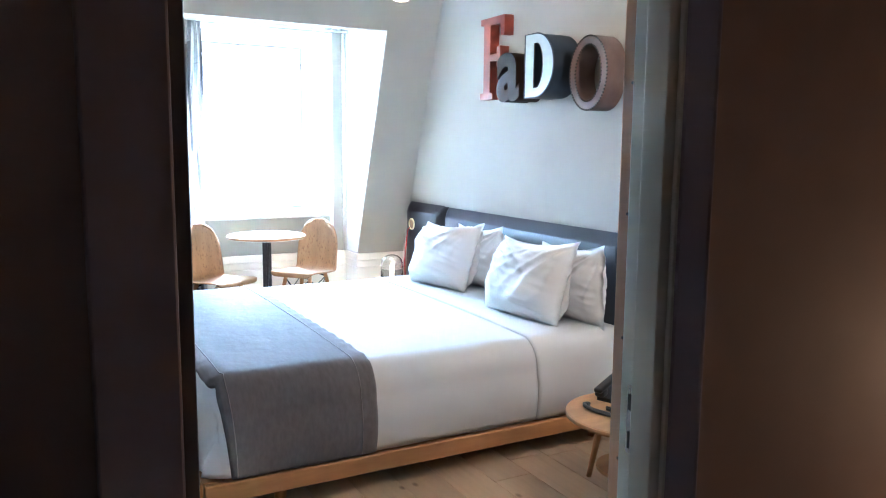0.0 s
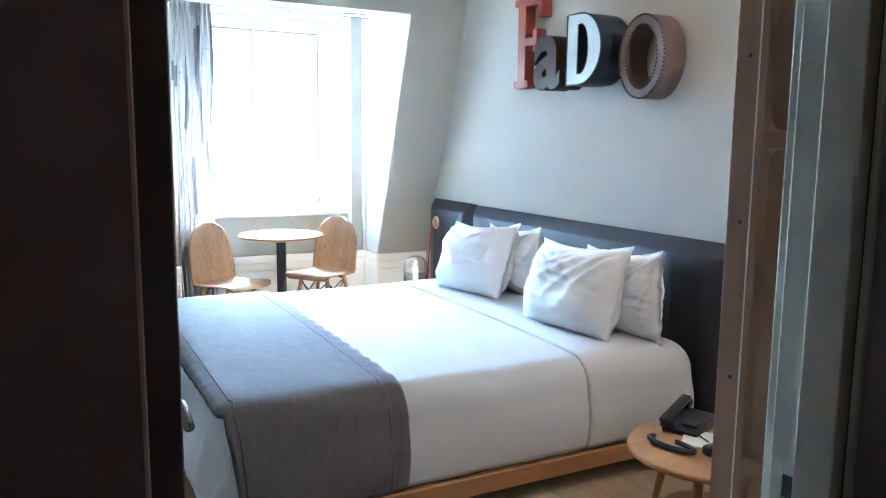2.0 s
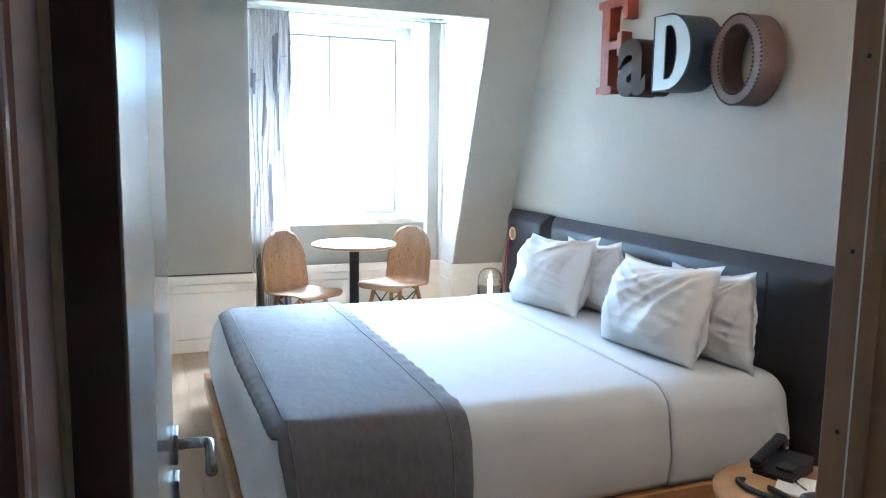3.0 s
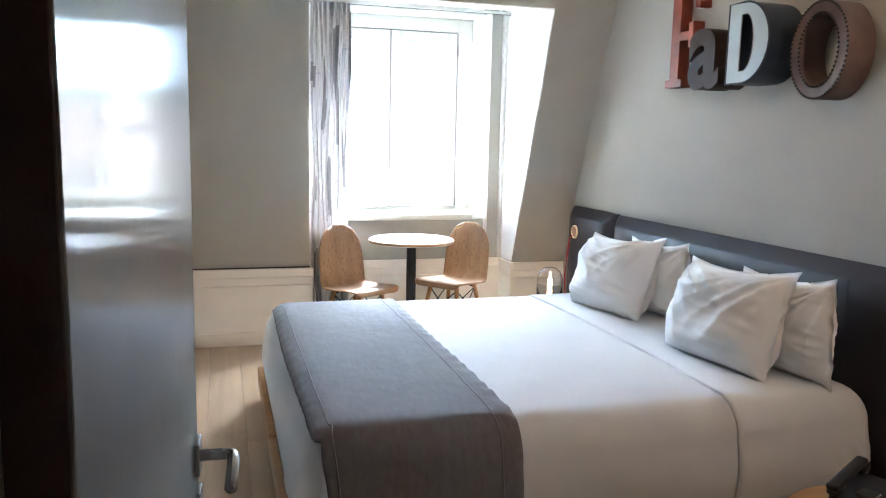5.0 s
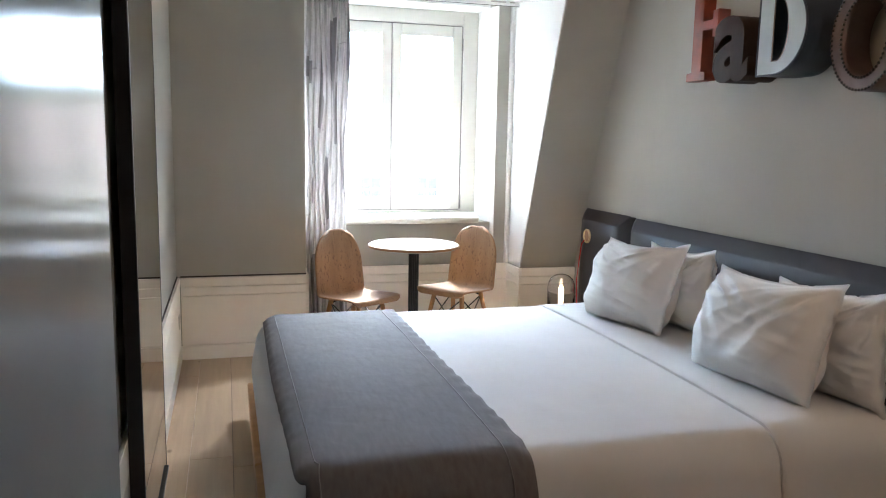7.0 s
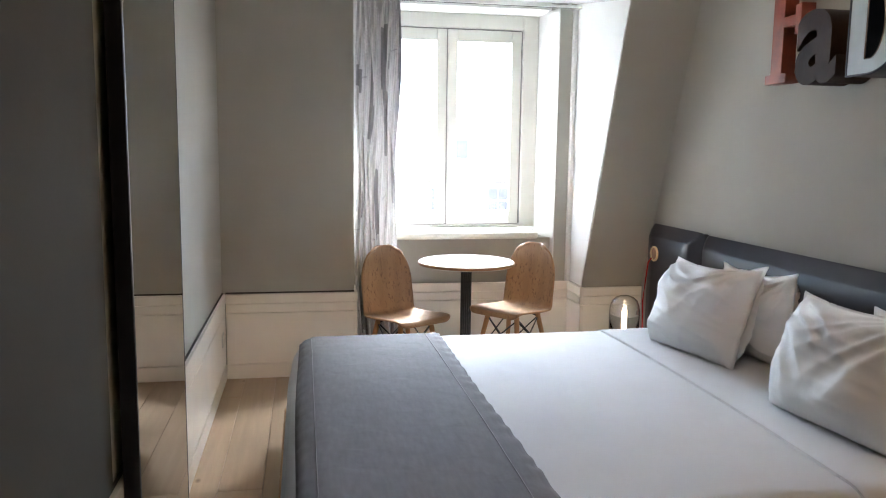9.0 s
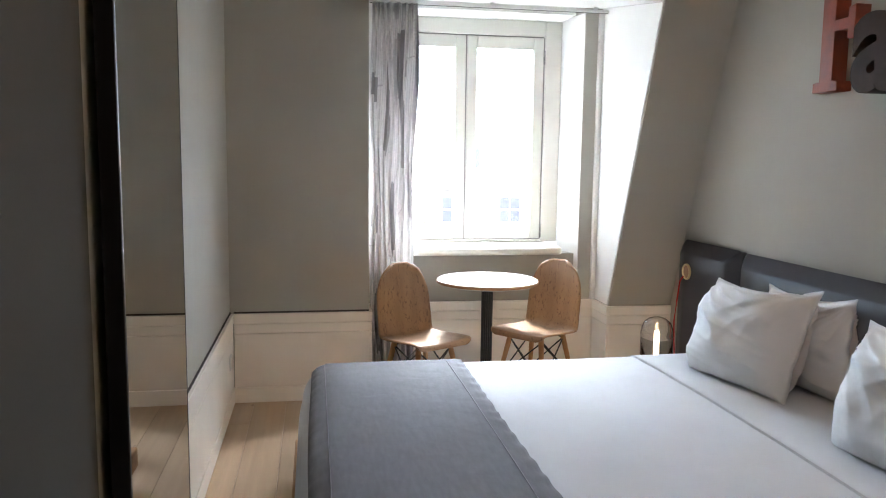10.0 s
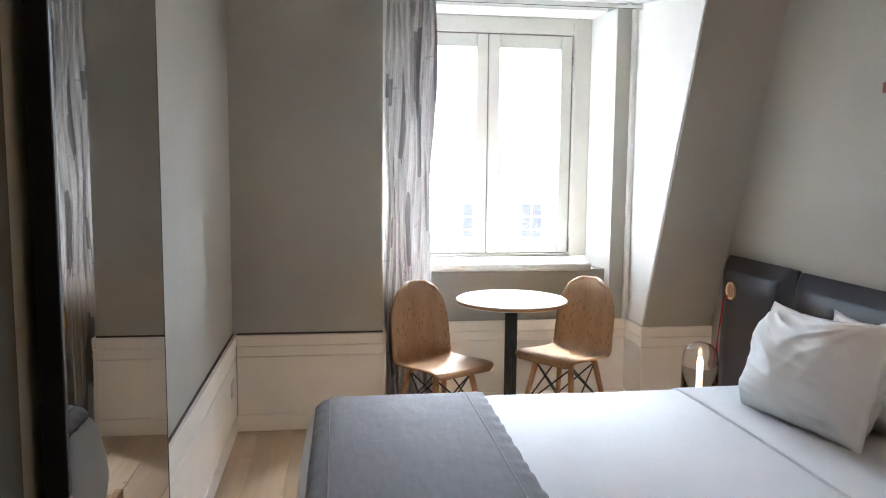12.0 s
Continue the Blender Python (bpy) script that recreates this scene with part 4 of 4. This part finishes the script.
a_letter.matrix_world = Matrix(((0, 0, -1, XR - 0.089), (-1, 0, 0, 4.13), (0, 1, 0, 1.71), (0, 0, 0, 1)))
D_OUT = [(0, 0), (0.10, 0)] + ellipse(0.10, 0.18, 0.18, 0.18, 30, -88, 88) + [(0.10, 0.36), (0, 0.36)]
D_IN = [(0.09, 0.055), (0.115, 0.055)] + ellipse(0.115, 0.18, 0.062, 0.125, 24, -85, 85) + [(0.115, 0.305), (0.09, 0.305)]
d_letter = letter("letter_d", [D_OUT, D_IN], 0.195, 3.785, 1.695, PALEBLUE, NAVY, "pale blue and navy enamel wall letter D")
bm = prism([(a, b) for a, b in D_IN], -0.09, 0.02, "z")
part("inset", bm, NAVY, d_letter, "dark recessed face")
outline = tube([(a, b, 0.0975) for a, b in D_OUT + D_OUT[:1]], 0.0045, 6)
part("outline", outline, NAVY, d_letter, "dark navy outline")
rim = tube([(a, b, 0.0975) for a, b in D_IN + D_IN[:1]], 0.003, 6)
part("rim", rim, STEEL, d_letter, "thin steel rim")
o_letter = letter("letter_o", [ellipse(0.16, 0.20, 0.158, 0.198, 72), ellipse(0.16, 0.20, 0.104, 0.145, 72)], 0.13, 3.445, 1.605, DUSTY, DUSTY, "dusty brown metal wall letter O edged with studs")
stud_me = None
for n_, rx, ry in ((64, 0.154, 0.194), (50, 0.108, 0.149)):
    for a, b in ellipse(0.16, 0.20, rx, ry, n_):
        if stud_me is None:
            sb = bmesh.new()
            bmesh.ops.create_icosphere(sb, subdivisions=1, radius=0.0062)
            first_stud = part("stud", sb, STUD, o_letter)
            stud_me = first_stud.data
            s_ = first_stud
        else:
            s_ = new("stud", stud_me)
            s_.parent = o_letter
        s_.location = (a, b, 0.066)

# ---- ceiling lamp ----
pend = thing("ceiling_lamp", (1.64, 3.5, CEIL), "hanging globe ceiling lamp of pale glass", "lamp")
part("rose", lathe([(0, 0), (0.05, 0), (0.05, -0.02), (0.01, -0.03), (0, -0.03)], 28), WHITE, pend)
part("cable", rod((0, 0, -0.03), (0, 0, -0.33), 0.003, seg=8), BLACK, pend)
part("globe", lathe([(0, -0.30), (0.03, -0.30), (0.07, -0.33), (0.09, -0.39), (0.085, -0.44), (0.06, -0.485), (0.03, -0.503), (0, -0.507)], 32), emitter("warm_lit_glass", (1.0, 0.70, 0.44), 2.8), pend, "pale globe shade", True)

# ---- warm wall lamp in the corridor ----
sconce = thing("wall_lamp", (2.4, DOOR_Y0, 0.78), "small warm wall lamp in the corridor", "lamp")
part("plate", box((-0.04, -0.012, -0.06), (0.04, 0, 0.06), 0.003, 1), STEEL, sconce)
part("arm", rod((0, -0.01, 0), (0, -0.06, 0), 0.006), STEEL, sconce)
part("globe", lathe([(0, -0.055), (0.03, -0.047), (0.05, -0.022), (0.055, 0), (0.05, 0.022), (0.03, 0.047), (0, 0.055)], 28), emitter("warm_opal_glass", (1, 0.55, 0.28), 14), sconce, "glowing opal globe", True).location = (0, -0.11, 0)

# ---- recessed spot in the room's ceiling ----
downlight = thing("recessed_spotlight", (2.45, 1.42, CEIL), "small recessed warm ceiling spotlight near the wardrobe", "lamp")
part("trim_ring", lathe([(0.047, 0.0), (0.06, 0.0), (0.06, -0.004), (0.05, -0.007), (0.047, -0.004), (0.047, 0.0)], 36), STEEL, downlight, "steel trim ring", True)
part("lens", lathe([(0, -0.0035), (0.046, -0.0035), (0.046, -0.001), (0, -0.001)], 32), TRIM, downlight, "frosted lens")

# ---- street outside the window ----
setting("ground", box((-150, 7.2, -12.2), (150, 300, -12)), ASPHALT, "grey street far below")
facade = thing("apartment_building", (-10, 32, -12), "pale stone building across the street with rows of windows", "building")
part("wall", box((0, 0, 0), (30, 8, 12.2), 0.0), STONE, facade)
part("cornice", box((-0.2, -0.12, 12.2), (30.2, 8, 12.5), 0.03, 1), STONE, facade)
part("roof", prism([(0, 12.5), (8, 12.5), (6.5, 14.6), (1.5, 14.6)], 0, 30), SLATE, facade)
for fl in range(4):
    for k in range(12):
        x, z = 1.2 + k * 2.4, 1.6 + fl * 2.9
        w = part("window", box((x, -0.06, z), (x + 1.0, 0.02, z + 1.7)), WHITE, facade)
        for i in range(2):
            for j in range(3):
                part("pane", box((x + 0.08 + i * 0.44, -0.075, z + 0.08 + j * 0.54), (x + 0.48 + i * 0.44, -0.062, z + 0.54 + j * 0.54)), DARKPANE, w)
for k in range(8):
    x = 2 + k * 3.6
    part("dormer", box((x, 0.5, 12.6), (x + 1.2, 3.5, 14.2)), STONE, facade)
    part("dormer_window", box((x + 0.3, 0.44, 12.9), (x + 0.9, 0.51, 13.9)), DARKPANE, facade)
tree = thing("street_tree", (4.1, 24, -12), "bare grey street tree with thin branches", "tree")
rt = random.Random(4)
part("trunk", rod((0, 0, 0), (0.1, 0, 7.5), 0.22, 0.12, 12), BARK, tree)
crown = bmesh.new()
def branch(p, d, ln, r, depth):
    q = p + d * ln
    rod(p, q, r, r * 0.7, 5, crown)
    if depth:
        for _ in range(3):
            e = (d + Vector((rt.uniform(-0.8, 0.8), rt.uniform(-0.8, 0.8), rt.uniform(-0.1, 0.6)))).normalized()
            branch(q, e, ln * rt.uniform(0.6, 0.85), r * 0.65, depth - 1)
for _ in range(5):
    branch(Vector((0.1, 0, 7.3)), Vector((rt.uniform(-0.7, 0.7), rt.uniform(-0.7, 0.7), 1)).normalized(), 1.5, 0.07, 4)
part("crown", crown, BARK, tree, "bare twigs")

# ---- floor planks ----
floor = bpy.data.objects["floor"]
plank_w = 0.182
for row in range(16):
    x0 = XL - 0.05 + row * plank_w
    y = DOOR_Y0 + 0.005 - random.uniform(0, 1.4)
    while y < WY:
        ln = random.uniform(1.7, 2.1)
        a, b = max(y, DOOR_Y0 + 0.004), min(y + ln, WY + 0.05)
        if b - a > 0.03:
            bm = box((0.0008, 0, -0.018), (plank_w - 0.0008, b - a - 0.0016, 0.0), 0.0012, 1)
            pl = part("plank", bm, OAK, floor)
            pl.location = (x0, a, 0)
        y += ln
